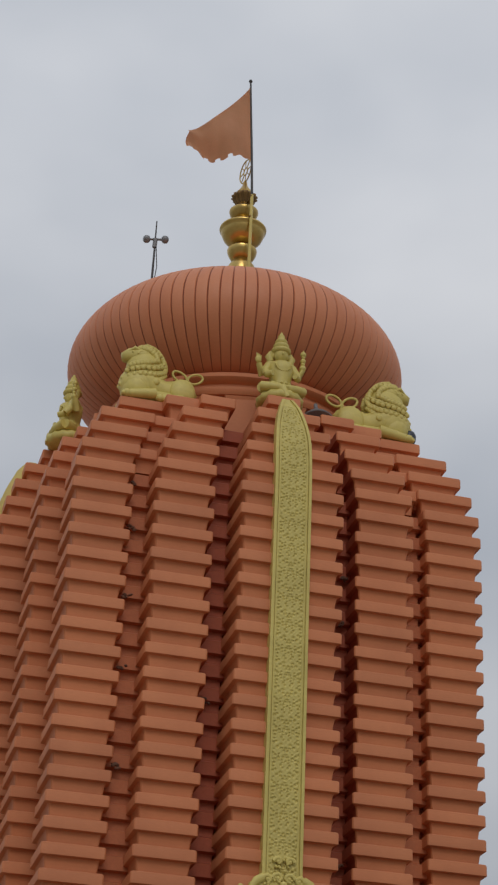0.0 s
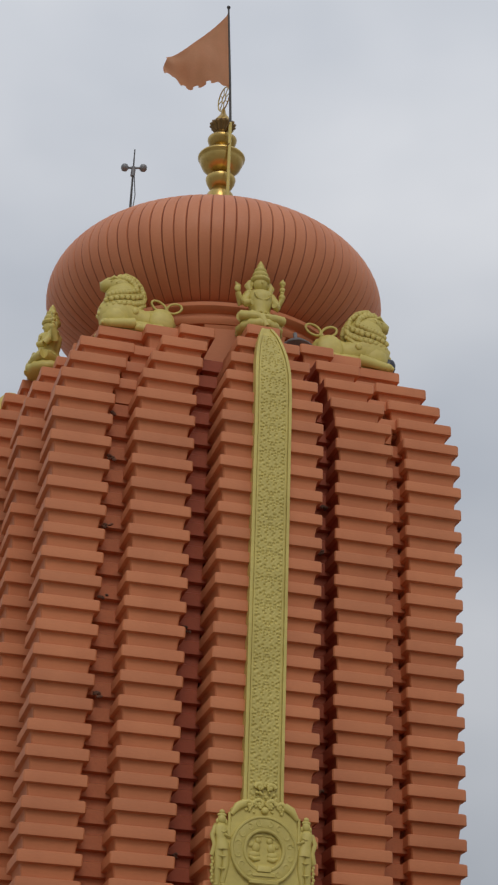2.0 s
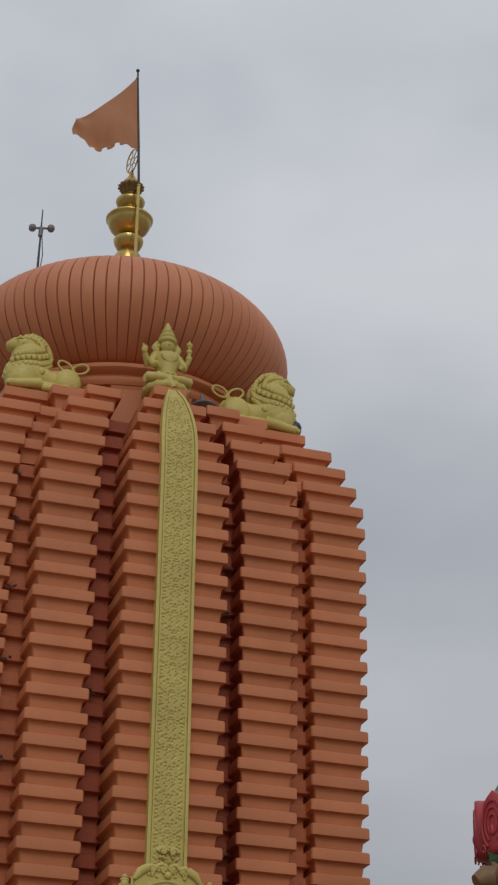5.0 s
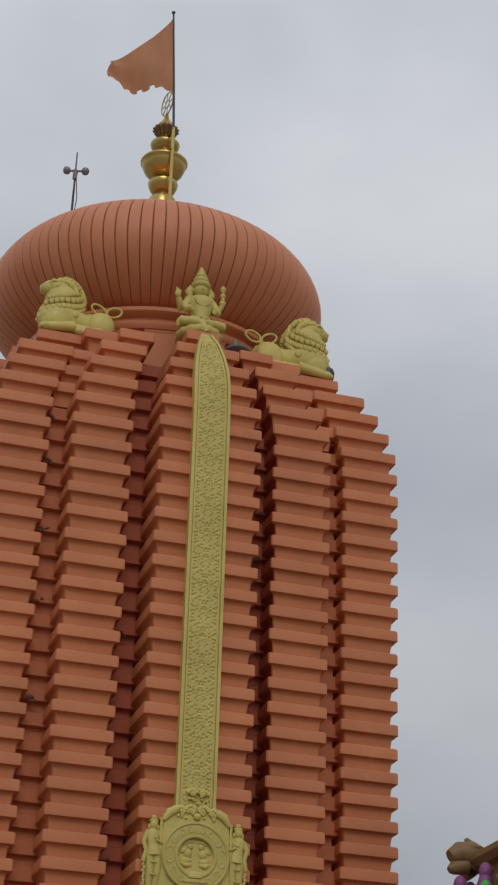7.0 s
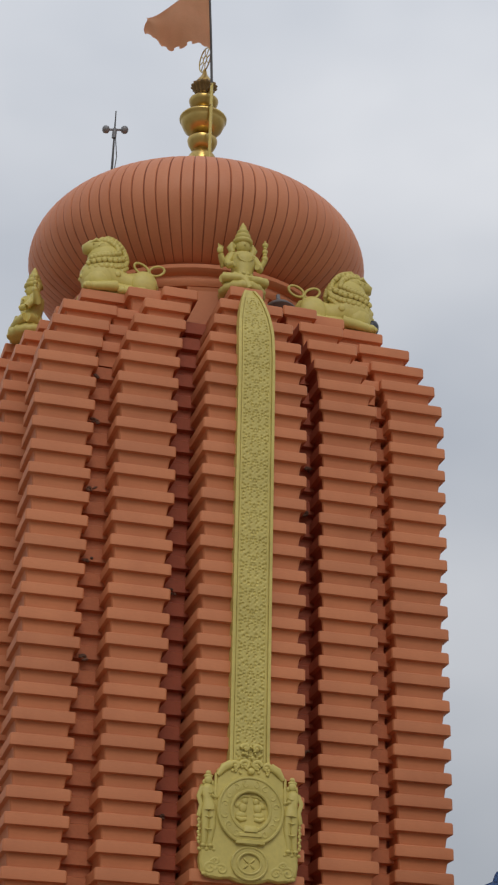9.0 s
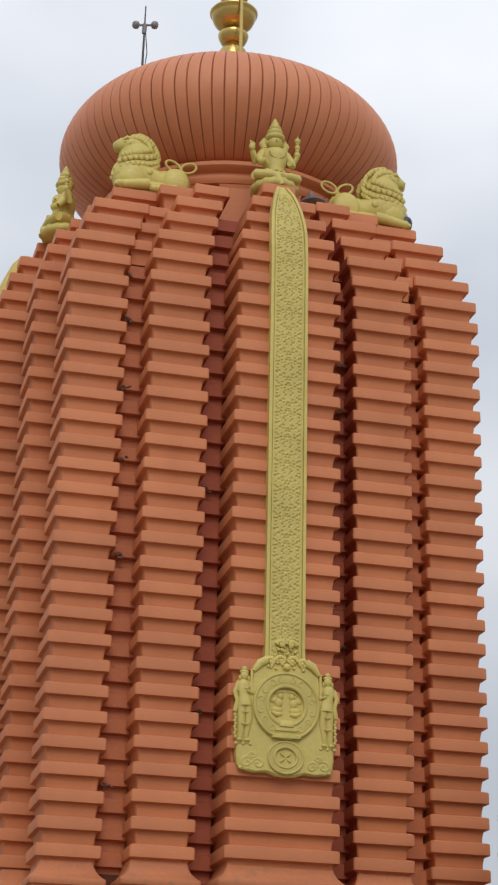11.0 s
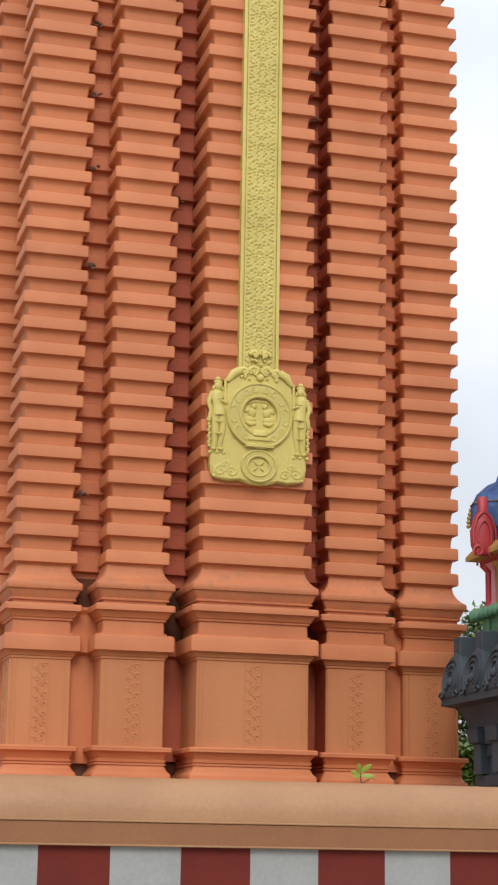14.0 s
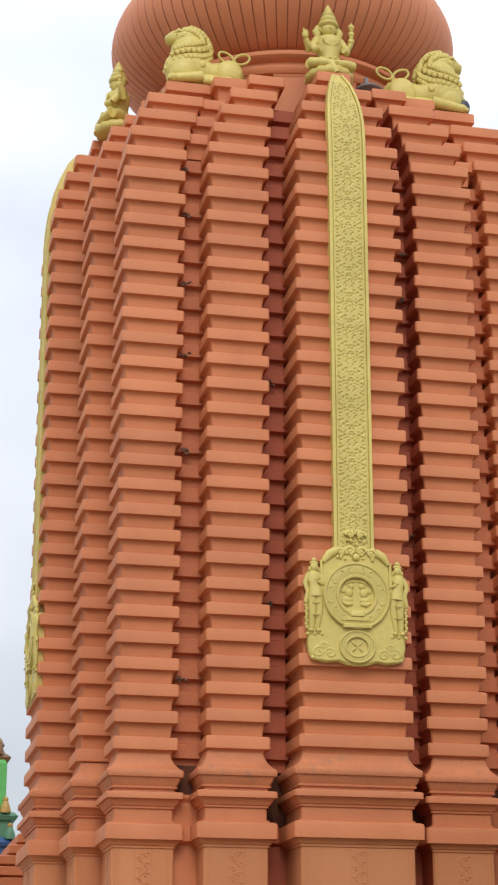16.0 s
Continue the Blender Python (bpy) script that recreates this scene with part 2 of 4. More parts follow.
def plate(bm, outline, y0, y1, bevel=0.03, mi=0):
    """A slab in the xz plane from y1 (back) to y0 (front), its front rim eased; outline counterclockwise seen from the front."""
    cx = sum(p[0] for p in outline) / len(outline)
    cz = sum(p[1] for p in outline) / len(outline)

    def shrunk(d):
        out = []
        for x, z in outline:
            q = math.hypot(x - cx, z - cz)
            k = max(0.0, 1 - d / q)
            out.append((cx + (x - cx) * k, cz + (z - cz) * k))
        return out
    rings = [[bm.verts.new((x, y, z)) for x, z in o] for o, y in ((outline, y1), (outline, y0 + bevel), (shrunk(bevel), y0))]
    n = len(outline)
    for a, b in zip(rings, rings[1:]):
        for i in range(n):
            bm.faces.new((a[i], a[(i + 1) % n], b[(i + 1) % n], b[i])).material_index = mi
    bm.faces.new(rings[-1]).material_index = mi
    bm.faces.new(rings[0][::-1]).material_index = mi


TURN = [Matrix.Translation(((0.0, 0.03, 0.0, 0.11)[k], 0, 0)) @ Matrix.Rotation(radians(-90 * k), 4, "Z") for k in range(4)]  # front, left, back, right

# ---------------------------------------------------------------- ground
bm = bmesh.new()
N = 24
grid = [[bm.verts.new(((i / N - 0.5) * 3000, (j / N - 0.5) * 3000, 0)) for i in range(N + 1)] for j in range(N + 1)]
for j in range(N):
    for i in range(N):
        bm.faces.new((grid[j][i], grid[j][i + 1], grid[j + 1][i + 1], grid[j + 1][i]))
solid("ground", bm, GROUND, "flat dusty pale paved temple yard", "ground", kind="structure")

# ---------------------------------------------------------------- the tower
TOP0, PITCH, ROWS_UP = 11.788, 0.594, 29
# outline of the piers at the slatted shaft (half sizes): corner pier, side pier, central pier
KA, KI = 5.205, 3.755
NO, NI, NF = 3.255, 1.812, 5.80
RH, RF = 1.305, 6.405
# outline at the capital slab of the base
SKA, SKI = 5.35, 3.645
SNO, SNI, SNF = 3.463, 1.68, 5.951
SRH, SRF = 1.452, 6.521


def inset(i):
    """How far row i has curved in towards the top."""
    rows = (0.0, 0.03, 0.165, 0.38, 0.66, 1.20, 1.6)
    return 0.0 if i <= 23 else rows[min(i - 23, 6)]


def lean(i):
    return 0.0025 * min(i, 22)


def level(i):
    """Height of the top of course i: the courses grow a little taller towards the crown."""
    extra = (0.0, 0.0, 0.02, 0.05, 0.07, 0.16)[max(0, min(int(i) - 23, 5))]
    return TOP0 + PITCH * i + 0.175 * min(1.0, max(0.0, i - 10) / 13) ** 1.6 + extra


SIDE_OUT = 0.12   # the central pier of the side face stands further out


SLAT = ((-0.640, 0.150), (-0.560, 0.146), (-0.420, 0.128), (-0.335, 0.112), (-0.306, 0.092), (-0.292, 0.022), (-0.280, 0.0), (-0.044, 0.0), (-0.016, 0.013), (0.0, 0.048))

tower = thing("temple_tower", "tall terracotta-painted curvilinear temple tower with stacked slat courses", "temple tower")


def slat_mesh(w, depth, red_sides=(), profile=SLAT):
    bm = bmesh.new()
    loft_rect(bm, -w / 2, w / 2, 0, depth, profile, corner=0.03, red_sides=red_sides)
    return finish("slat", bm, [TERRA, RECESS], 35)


def pier_blocks():
    """(face, kind, centre x, half width, front distance, row) of each slat on all the faces."""
    for face in range(4):
        for i in range(ROWS_UP):
            d = inset(i)
            g = lean(i)
            if i < 29:
                for s in (-1, 1):
                    no, ni = NO - 1.05 * d, NI - 0.55 * d
                    no += 1.5 * g
                    yield face, "side", s * (no + ni) / 2, (no - ni) / 2, NF + g - 0.85 * d, i
            yield face, "centre", 0.0, RH - 0.72 * d, RF + g - 0.9 * d + (SIDE_OUT if face == 1 else 0.0), i
            ko, ki = KA + g * 1.3 - d, KI - 0.85 * d
            if i < 29:
                yield face, "corner", (ko + ki) / 2 * -1, (ko - ki) / 2, ko, i


core = bmesh.new()
prof = [(0.0, 0.0), (6.2, 0.0), (11.2, 0.0)]
for i in range(ROWS_UP):
    prof.append((level(i) - PITCH * 0.5, 0.06 + max(0.0, inset(i) - 0.05)))
prof.append((TOP0 + PITCH * 28.1, 1.4))
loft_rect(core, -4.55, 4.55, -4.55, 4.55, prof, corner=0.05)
part("core", core, RECESS, tower, "recessed core wall, deep red with its shade painted in")

# podium under the mouldings
bm = bmesh.new()
loft_rect(bm, -6.75, 6.75, -6.75, 6.75, ((0, 0), (6.6, 0), (6.76, 0.0), (6.79, 0.04)))
part("podium", bm, TERRA_WORN, tower)

# recessed bands between the piers
BAND = ((-0.620, 0.13), (-0.500, 0.15), (-0.370, 0.14), (-0.340, 0.0), (-0.03, 0.0), (0.0, 0.04))
for face in range(4):
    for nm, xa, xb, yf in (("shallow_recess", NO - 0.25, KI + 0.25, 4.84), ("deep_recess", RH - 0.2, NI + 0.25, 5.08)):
        for s in (-1, 1):
            bm = bmesh.new()
            for i in range(ROWS_UP - 1):
                d = inset(i)
                z = level(i) - 0.05
                x0, x1 = xa - 0.9 * d, xb - 0.9 * d
                if s < 0:
                    x0, x1 = -x1, -x0
                loft_rect(bm, x0, x1, -(yf - 0.92 * d), -3.4, [(z + q, w) for q, w in BAND], corner=0.01)
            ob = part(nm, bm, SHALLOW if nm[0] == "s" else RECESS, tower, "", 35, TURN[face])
            tagged(ob, kind="stuff")

# infill slats that bridge the shallow recess in the top courses
for face in range(4):
    for i in range(25, 29):
        d = inset(i)
        for s in (-1, 1):
            xa, xb = NO - 1.05 * d - 0.2, KI - 0.85 * d + 0.2
            yf = max(4.55, KA - d - 0.07)
            bm = bmesh.new()
            loft_rect(bm, -(xb - xa) / 2, (xb - xa) / 2, 0, 0.9, SLAT, corner=0.03)
            part("infill_slat", bm, TERRA, tower, "", 35, TURN[face] @ pose(s * (xa + xb) / 2, -yf, level(i) - 0.004))

# base mouldings, shafts and capitals of each pier
FOOT = ((6.40, 0.02), (6.88, 0.02), (6.92, 0.03), (6.98, 0.09), (7.06, 0.13), (7.10, 0.14), (7.105, 0.11), (7.14, 0.11), (7.145, 0.15), (7.16, 0.15), (7.165, 0.12), (7.225, 0.11), (7.23, 0.14), (7.30, 0.11), (7.38, 0.05), (7.39, 0.0), (7.465, 0.0), (7.49, 0.02), (7.50, 0.2))
SHAFT = ((7.495, 0.18), (9.37, 0.18), (9.38, 0.155), (9.43, 0.15), (9.44, 0.125), (9.51, 0.09), (9.55, 0.05))
SLAB = ((9.552, 0.0), (9.84, 0.0), (9.885, 0.015), (9.91, 0.06))
NECK = ((9.90, 0.15), (9.96, 0.15), (9.965, 0.20), (10.22, 0.205), (10.23, 0.165), (10.275, 0.16), (10.285, 0.135), (10.36, 0.095), (10.42, 0.055), (10.43, 0.0), (10.54, 0.0), (10.57, 0.018), (10.59, 0.12))
BELL = ((10.58, 0.17), (10.655, 0.17), (10.66, 0.12), (10.70, 0.115), (10.71, 0.135), (10.80, 0.085), (10.89, 0.05), (10.90, 0.012), (10.94, 0.0), (11.01, 0.0), (11.05, 0.02), (11.08, 0.07), (11.14, 0.13), (11.22, 0.19), (11.32, 0.235), (11.47, 0.265))


def vine(bm, x, y, z0, z1, w):
    """A carved creeper: winding stem with curled leaves and buds on either side."""
    n = 60
    turns = 4.0
    stem = []
    for i in range(n + 1):
        u = i / n
        stem.append((x + w * 0.30 * math.sin(2 * math.pi * turns * u), y, z0 + (z1 - z0) * u))
    tube(bm, stem, 0.017, 5)
    count = int(turns * 4)
    for k in range(count):
        u = (k + 0.5) / count
        zc = z0 + (z1 - z0) * u
        s = 1 if k % 2 else -1
        curl = [(x + s * w * (0.22 + 0.24 * math.cos(a) * q), y - 0.002, zc + 0.085 * math.sin(a) * q) for a, q in ((0.2 + j * 0.75, 1.0 - j * 0.1) for j in range(8))]
        tube(bm, curl, [0.016, 0.021, 0.023, 0.021, 0.018, 0.015, 0.012, 0.009], 5)
        ball(bm, (x + s * w * 0.20, y, zc), (0.030, 0.022, 0.030), 7, 5)
        ball(bm, (x + s * w * 0.42, y, zc + 0.075), (0.040, 0.018, 0.022), 7, 5, Matrix.Rotation(0.7 * s, 4, "Y"))


def pier_base(face, kind):
    if kind == "corner":
        rect = (-SKA, -SKI, -SKA, -SKI)
    elif kind == "centre":
        rect = (-SRH, SRH, -SRF - (SIDE_OUT if face == 1 else 0.0), -4.0)
    elif kind == "side_a":
        rect = (-SNO, -SNI, -SNF, -4.0)
    else:
        rect = (SNI, SNO, -SNF, -4.0)
    pier = new("pier_base")
    pier.parent = tower
    pier.matrix_basis = TURN[face]
    for nm, pr, mat in (("foot_moulding", FOOT, TERRA), ("shaft", SHAFT, PANEL), ("capital_slab", SLAB, TERRA), ("neck_moulding", NECK, TERRA), ("bell_moulding", BELL, TERRA_WORN)):
        bm = bmesh.new()
        if nm == "capital_slab":
            loft_rect(bm, *rect, pr)
            part(nm, bm, mat, pier, smooth=32)
            continue
        # sides facing the deep gap get the red with the gap's shade in it
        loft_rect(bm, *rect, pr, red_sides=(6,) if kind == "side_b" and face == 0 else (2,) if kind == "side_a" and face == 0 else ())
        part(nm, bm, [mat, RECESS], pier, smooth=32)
    # raised fillets and the creeper on the outer face
    if face in (0, 1) or (face == 3 and kind == "corner"):
        x0, x1, y = rect[0] + 0.18, rect[1] - 0.18, rect[2] + 0.18
        xm = (x0 + x1) / 2
        for xc, w, out in ((x0 + 0.052, 0.022, 0.010), (x0 + 0.137, 0.022, 0.010), (x1 - 0.052, 0.022, 0.010), (x1 - 0.137, 0.022, 0.010), (xm - 0.19, 0.012, 0.007), (xm + 0.19, 0.012, 0.007)):
            bm = bmesh.new()
            box(bm, xc - w, xc + w, y - out, y + 0.02, 7.50, 9.36)
            part("fillet", bm, PANEL, pier)
        bm = bmesh.new()
        vine(bm, xm, y + 0.006, 7.56, 9.28, 0.32)
        part("carved_creeper", bm, PANEL, pier, smooth=60)
        if kind == "corner":
            y0, y1, x = rect[2] + 0.18, rect[3] - 0.18, rect[0] + 0.18
            for yc in (y0 + 0.052, y0 + 0.137, y1 - 0.052, y1 - 0.137):
                bm = bmesh.new()
                box(bm, x - 0.022, x + 0.02, yc - 0.022, yc + 0.022, 7.50, 9.36)
                part("fillet", bm, PANEL, pier)
            bm = bmesh.new()
            vine(bm, (y0 + y1) / 2, x + 0.008, 7.5, 9.3, 0.34)
            bm.transform(Matrix(((0, 1, 0, 0), (1, 0, 0, 0), (0, 0, 1, 0), (0, 0, 0, 1))))
            bmesh.ops.reverse_faces(bm, faces=list(bm.faces))
            part("carved_creeper", bm, PANEL, pier, smooth=60)


for face in range(4):
    for kind in ("corner", "side_a", "centre", "side_b"):
        pier_base(face, kind)

# inner wall panels between the pier bases
INNER = ((7.15, 0.05), (9.5, 0.05), (9.56, -0.10), (9.86, -0.10), (9.9, 0.05), (10.4, 0.04), (10.5, -0.04), (10.58, 0.05))
INNER_DEEP = ((7.24, 0.05), (9.5, 0.05), (9.56, -0.06), (9.86, -0.06), (9.9, 0.05))
for face in range(4):
    for s in (-1, 1):
        for xa, xb, yf, mat in ((SNO - 0.4, SKI + 0.4, 5.0, TERRA), (SRH - 0.3, SNI + 0.4, 5.0, RECESS)):
            x0, x1 = (xa, xb) if s > 0 else (-xb, -xa)
            deep = mat is RECESS
            bm = bmesh.new()
            loft_rect(bm, x0, x1, -yf, -3.7, INNER_DEEP if deep else INNER, corner=0.01)
            part("inner_wall", bm, mat, tower, "", None, TURN[face])
            # separate dark blocks fill the recess at bell and foot level
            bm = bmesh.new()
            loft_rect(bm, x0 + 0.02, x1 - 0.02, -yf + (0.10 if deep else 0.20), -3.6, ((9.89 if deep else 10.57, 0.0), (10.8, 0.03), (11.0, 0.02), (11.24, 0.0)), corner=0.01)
            part("stained_recess", bm, NEAR_BLACK, tower, "dark mottled recess", None, TURN[face])
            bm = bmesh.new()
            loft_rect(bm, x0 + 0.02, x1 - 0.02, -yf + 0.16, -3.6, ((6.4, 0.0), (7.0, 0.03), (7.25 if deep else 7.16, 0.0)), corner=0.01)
            part("stained_recess", bm, NEAR_BLACK if deep else DARK_BROWN, tower, "dark mottled recess", None, TURN[face])

# small dark lumps stand in for pigeons where the slats meet the recesses
rnd = random.Random(31)
for x, y, rows in ((-3.66, -4.99, (3, 12, 16, 19, 22, 24)), (-1.66, -5.14, (6, 15)), (1.70, -5.12, (9, 19, 21))):
    for i in rows:
        bm = bmesh.new()
        d = inset(i)
        for _ in range(5):
            ball(bm, (rnd.uniform(-0.11, 0.11), rnd.uniform(-0.03, 0.03), rnd.uniform(-0.06, 0.06)), (rnd.uniform(0.035, 0.08), 0.04, rnd.uniform(0.02, 0.05)), 8, 5, Matrix.Rotation(rnd.uniform(-0.5, 0.5), 4, "Y"))
        part("mould_patch", bm, DARK_BROWN, tower, "small dark lump in place of a pigeon", 60, pose(x * (1 - 0.2 * d), y, level(i) - 0.42))


# ---------------------------------------------------------------- dome
DOME_Z, DOME_R, DOME_H, RIBS = 32.12, 4.86, 2.46, 90


neck = bmesh.new()
lathe(neck, ((3.5, 27.6), (3.5, 28.9), (3.5, 30.0)), 72)
lathe(neck, ((3.5, 28.1), (3.62, 28.12), (3.62, 28.42), (3.5, 28.46)), 72)
part("dome_neck", neck, TERRA, tower, "", 40)
bm = bmesh.new()
lathe(bm, ((3.5, 29.62), (3.66, 29.64), (3.72, 29.74), (3.72, 29.84), (3.62, 29.90), (3.62, 29.98), (3.74, 30.02), (3.82, 30.12), (3.80, 30.24), (3.6, 30.34)), 72)
part("neck_ring", bm, TERRA, tower, "", 40)
for k in range(16):
    bm = bmesh.new()
    loft_rect(bm, -0.42, 0.42, -3.64, -3.4, ((28.47, 0.0), (29.5, 0.0), (29.6, -0.03)), corner=0.02)
    part("neck_panel", bm, TERRA, tower, "", None, Matrix.Rotation(2 * math.pi * (k + 0.5) / 16, 4, "Z"))

profile = []
for j in range(28):
    a = math.radians(-43 + (85 + 43) * j / 27)
    profile.append((DOME_R * math.cos(a), DOME_Z + DOME_H * math.sin(a)))
bm = bmesh.new()
STEPS = ((0.0, 1.0), (0.045, 0.8), (0.085, 0.0), (0.30, -0.12), (0.50, -0.18), (0.70, -0.12), (0.915, 0.0), (0.955, 0.8))
FIRST = radians(-101.6)
spokes = []
for k in range(RIBS):
    strong = (k % 2 == 0) == (k < RIBS // 2) or k in (1, 2, RIBS - 2)
    for q, dip in STEPS:
        dip = dip * (0.008 if strong else 0.0045) if dip > 0 else dip * 0.011
        spokes.append((FIRST + 2 * math.pi * (k + q) / RIBS, 1.0 - dip))
rings = [[bm.verts.new((-0.045 + r * w * math.cos(a), r * w * math.sin(a), z)) for a, w in spokes] for r, z in profile]
for lo, hi in zip(rings, rings[1:]):
    for i in range(len(spokes)):
        j = (i + 1) % len(spokes)
        # faces beside each groove carry the painted groove shade
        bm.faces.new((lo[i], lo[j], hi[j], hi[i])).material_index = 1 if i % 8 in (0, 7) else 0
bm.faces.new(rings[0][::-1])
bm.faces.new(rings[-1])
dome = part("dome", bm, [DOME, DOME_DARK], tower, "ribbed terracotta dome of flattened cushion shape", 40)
bm = bmesh.new()
lathe(bm, ((1.3, 34.2), (1.3, 34.6), (1.0, 34.85), (0.6, 35.1), (0.42, 35.4), (0.36, 35.7), (0.34, 35.95), (0.30, 36.02)), 48)
part("dome_cap", bm, DOME, tower, "", 40)


# ---------------------------------------------------------------- finial, flag and rod
finial = thing("kalasha_finial", "gilded metal pot finial with stacked rings on the dome", "finial", at=pose(0.0, 0, 0))
for nm, pr, mat in (
        ("base", ((0.42, 35.9), (0.42, 36.1), (0.38, 36.18), (0.30, 36.28), (0.25, 36.42)), GOLD),
        ("lower_pot", ((0.24, 36.36), (0.36, 36.46), (0.43, 36.60), (0.455, 36.70), (0.45, 36.74), (0.40, 36.77), (0.30, 36.84), (0.24, 36.96)), GOLD),
        ("main_pot", ((0.24, 36.94), (0.45, 37.02), (0.58, 37.15), (0.66, 37.34), (0.67, 37.42), (0.71, 37.45), (0.72, 37.50), (0.69, 37.54), (0.48, 37.64), (0.27, 37.86)), GOLD),
        ("middle_ring", ((0.24, 37.84), (0.35, 37.93), (0.42, 38.05), (0.45, 38.15), (0.44, 38.19), (0.38, 38.23), (0.26, 38.34), (0.22, 38.44)), GOLD),
        ("lotus_ring", ((0.22, 38.42), (0.28, 38.52), (0.30, 38.60), (0.38, 38.68), (0.38, 38.73), (0.30, 38.80), (0.26, 38.82)), GOLD_DARK),
        ("tip", ((0.27, 38.80), (0.26, 38.88), (0.16, 39.02), (0.08, 39.16), (0.06, 39.3), (0.03, 39.36)), GOLD)):
    bm = bmesh.new()
    if nm == "lotus_ring":
        lathe(bm, pr, 48, wave=lambda a: 1 + 0.09 * math.cos(16 * a))
    else:
        lathe(bm, pr, 40)
    part(nm, bm, mat, finial, "", 50)
bm = bmesh.new()
ring_xz(bm, 0, 0, 39.72, 0.36, 0.40, 0.022, 32, 6)
ring_xz(bm, 0, 0, 39.72, 0.12, 0.13, 0.02, 16, 6)
for k in range(8):
    a = math.pi * k / 4
    tube(bm, [(0.12 * math.cos(a), 0, 39.72 + 0.13 * math.sin(a)), (0.36 * math.cos(a), 0, 39.72 + 0.4 * math.sin(a))], 0.016, 5)
part("wheel_emblem", bm, GOLD, finial, "thin gilded metal wheel", 50, Matrix.Rotation(radians(-76), 4, "Z"))

pole = thing("flag_pole", "thin flag pole strapped beside the finial, yellow below and dark above", "flag pole")
PX, PY = 0.04, -0.78
bm = bmesh.new()
tube(bm, [(PX, PY, 34.5), (PX, PY, 38.3)], 0.05, 10)
part("lower_pole", bm, POLE_YELLOW, pole, "yellow-painted pole", 50)
bm = bmesh.new()
tube(bm, [(PX, PY, 38.28), (PX - 0.06, PY, 39.8), (PX - 0.20, PY, 42.6)], [0.04, 0.036, 0.028], 10)
part("upper_pole", bm, POLE_DARK, pole, "dark-painted pole", 50)
bm = bmesh.new()
ball(bm, (PX - 0.20, PY, 42.64), 0.06)
part("pole_tip", bm, POLE_DARK, pole, "", 60)
bm = bmesh.new()
for z in (37.5, 38.25):
    box(bm, -0.02, 0.03, PY - 0.05, -0.3, z - 0.02, z + 0.02)
part("bracket", bm, GOLD_DARK, pole)

# the pennant: a tapering cloth with a notched, frayed hem, streaming away from the pole
flag = bmesh.new()
NU, NV = 30, 26
cells = []
for j in range(NV + 1):
    v = j / NV
    row = []
    for i in range(NU + 1):
        u = i / NU
        top_z = 42.48 - 2.35 * (u ** 0.72) + 0.10 * math.sin(u * 7.5)
        low_z = 39.56 + 0.10 * math.sin(u * 9) - 0.32 * u + 0.03 * math.sin(u * 41)
        x = PX - 0.19 + 0.13 * v - 2.0 * u + 0.07 * math.sin(v * 5 + 1) * u - 0.10 * v * u
        z = top_z + (low_z - top_z) * v
        y = PY + 0.24 * math.sin(u * 8.5 + v * 2.6) * u ** 0.6 + 0.10 * u * math.sin(v * 6 + u * 3) - 0.25 * u
        row.append(flag.verts.new((x, y, z)))
    cells.append(row)
for j in range(NV):
    for i in range(NU):
        if j == NV - 1 and (i * 7) % 5 in (0, 3) and i > 8:
            continue
        flag.faces.new((cells[j][i], cells[j][i + 1], cells[j + 1][i + 1], cells[j + 1][i]))
bmesh.ops.solidify(flag, geom=list(flag.faces), thickness=0.012)
solid("flag", flag, FLAG, "saffron cloth pennant with frayed hem blowing from pole", "flag", smooth=60)

rod = thing("obstruction_light_mast", "thin dark mast with cross arm and two lamps", "light mast")
bm = bmesh.new()
tube(bm, [(-2.72, 0, 34.2), (-2.70, 0, 36.0), (-2.685, 0, 37.25)], [0.045, 0.032, 0.018], 8)
part("mast", bm, POLE_DARK, rod, "", 60)
bm = bmesh.new()
tube(bm, [(-2.98, 0, 36.53), (-2.38, 0, 36.64)], 0.035, 8)
tube(bm, [(-2.70, 0.02, 36.3), (-2.69, -0.02, 36.6)], 0.07, 8)
part("cross_arm", bm, LAMP_GREY, rod, "", 60)
for x, z in ((-2.96, 36.54), (-2.40, 36.64)):
    bm = bmesh.new()
    lathe(bm, ((0.06, -0.10), (0.11, -0.06), (0.125, 0.0), (0.11, 0.07), (0.05, 0.11)), 16)
    part("lamp", bm, LAMP_GREY, rod, "grey round lamp", 60, Matrix.Translation((x, 0, z)) @ Matrix.Rotation(radians(90), 4, "Y"))
bm = bmesh.new()
tube(bm, [(-2.66, -0.03, 36.3), (-2.60, -0.05, 35.6), (-2.66, -0.03, 35.0), (-2.70, -0.04, 34.5)], 0.015, 6)
part("cable", bm, POLE_DARK, rod, "", 60)


# ---------------------------------------------------------------- yellow band and plaque on the central pier
def band_line(z):
    """Front distance of the band at height z."""
    j = 0
    while j < 29 and level(j + 1) < z:
        j += 1
    u = (z - level(j)) / (level(j + 1) - level(j))
    d = inset(j) + (inset(j + 1) - inset(j)) * min(1.0, max(0.0, u))
    return RF + lean(j) + 0.05 - 0.9 * min(d, 0.95) + 0.08 * min(1.0, d / 0.2)


def band_half(z):
    if z < 26.3:
        return 0.465
    u = min(1.0, (z - 26.3) / 2.3)
    return 0.40 * (1 - u ** 2.6) + 0.065


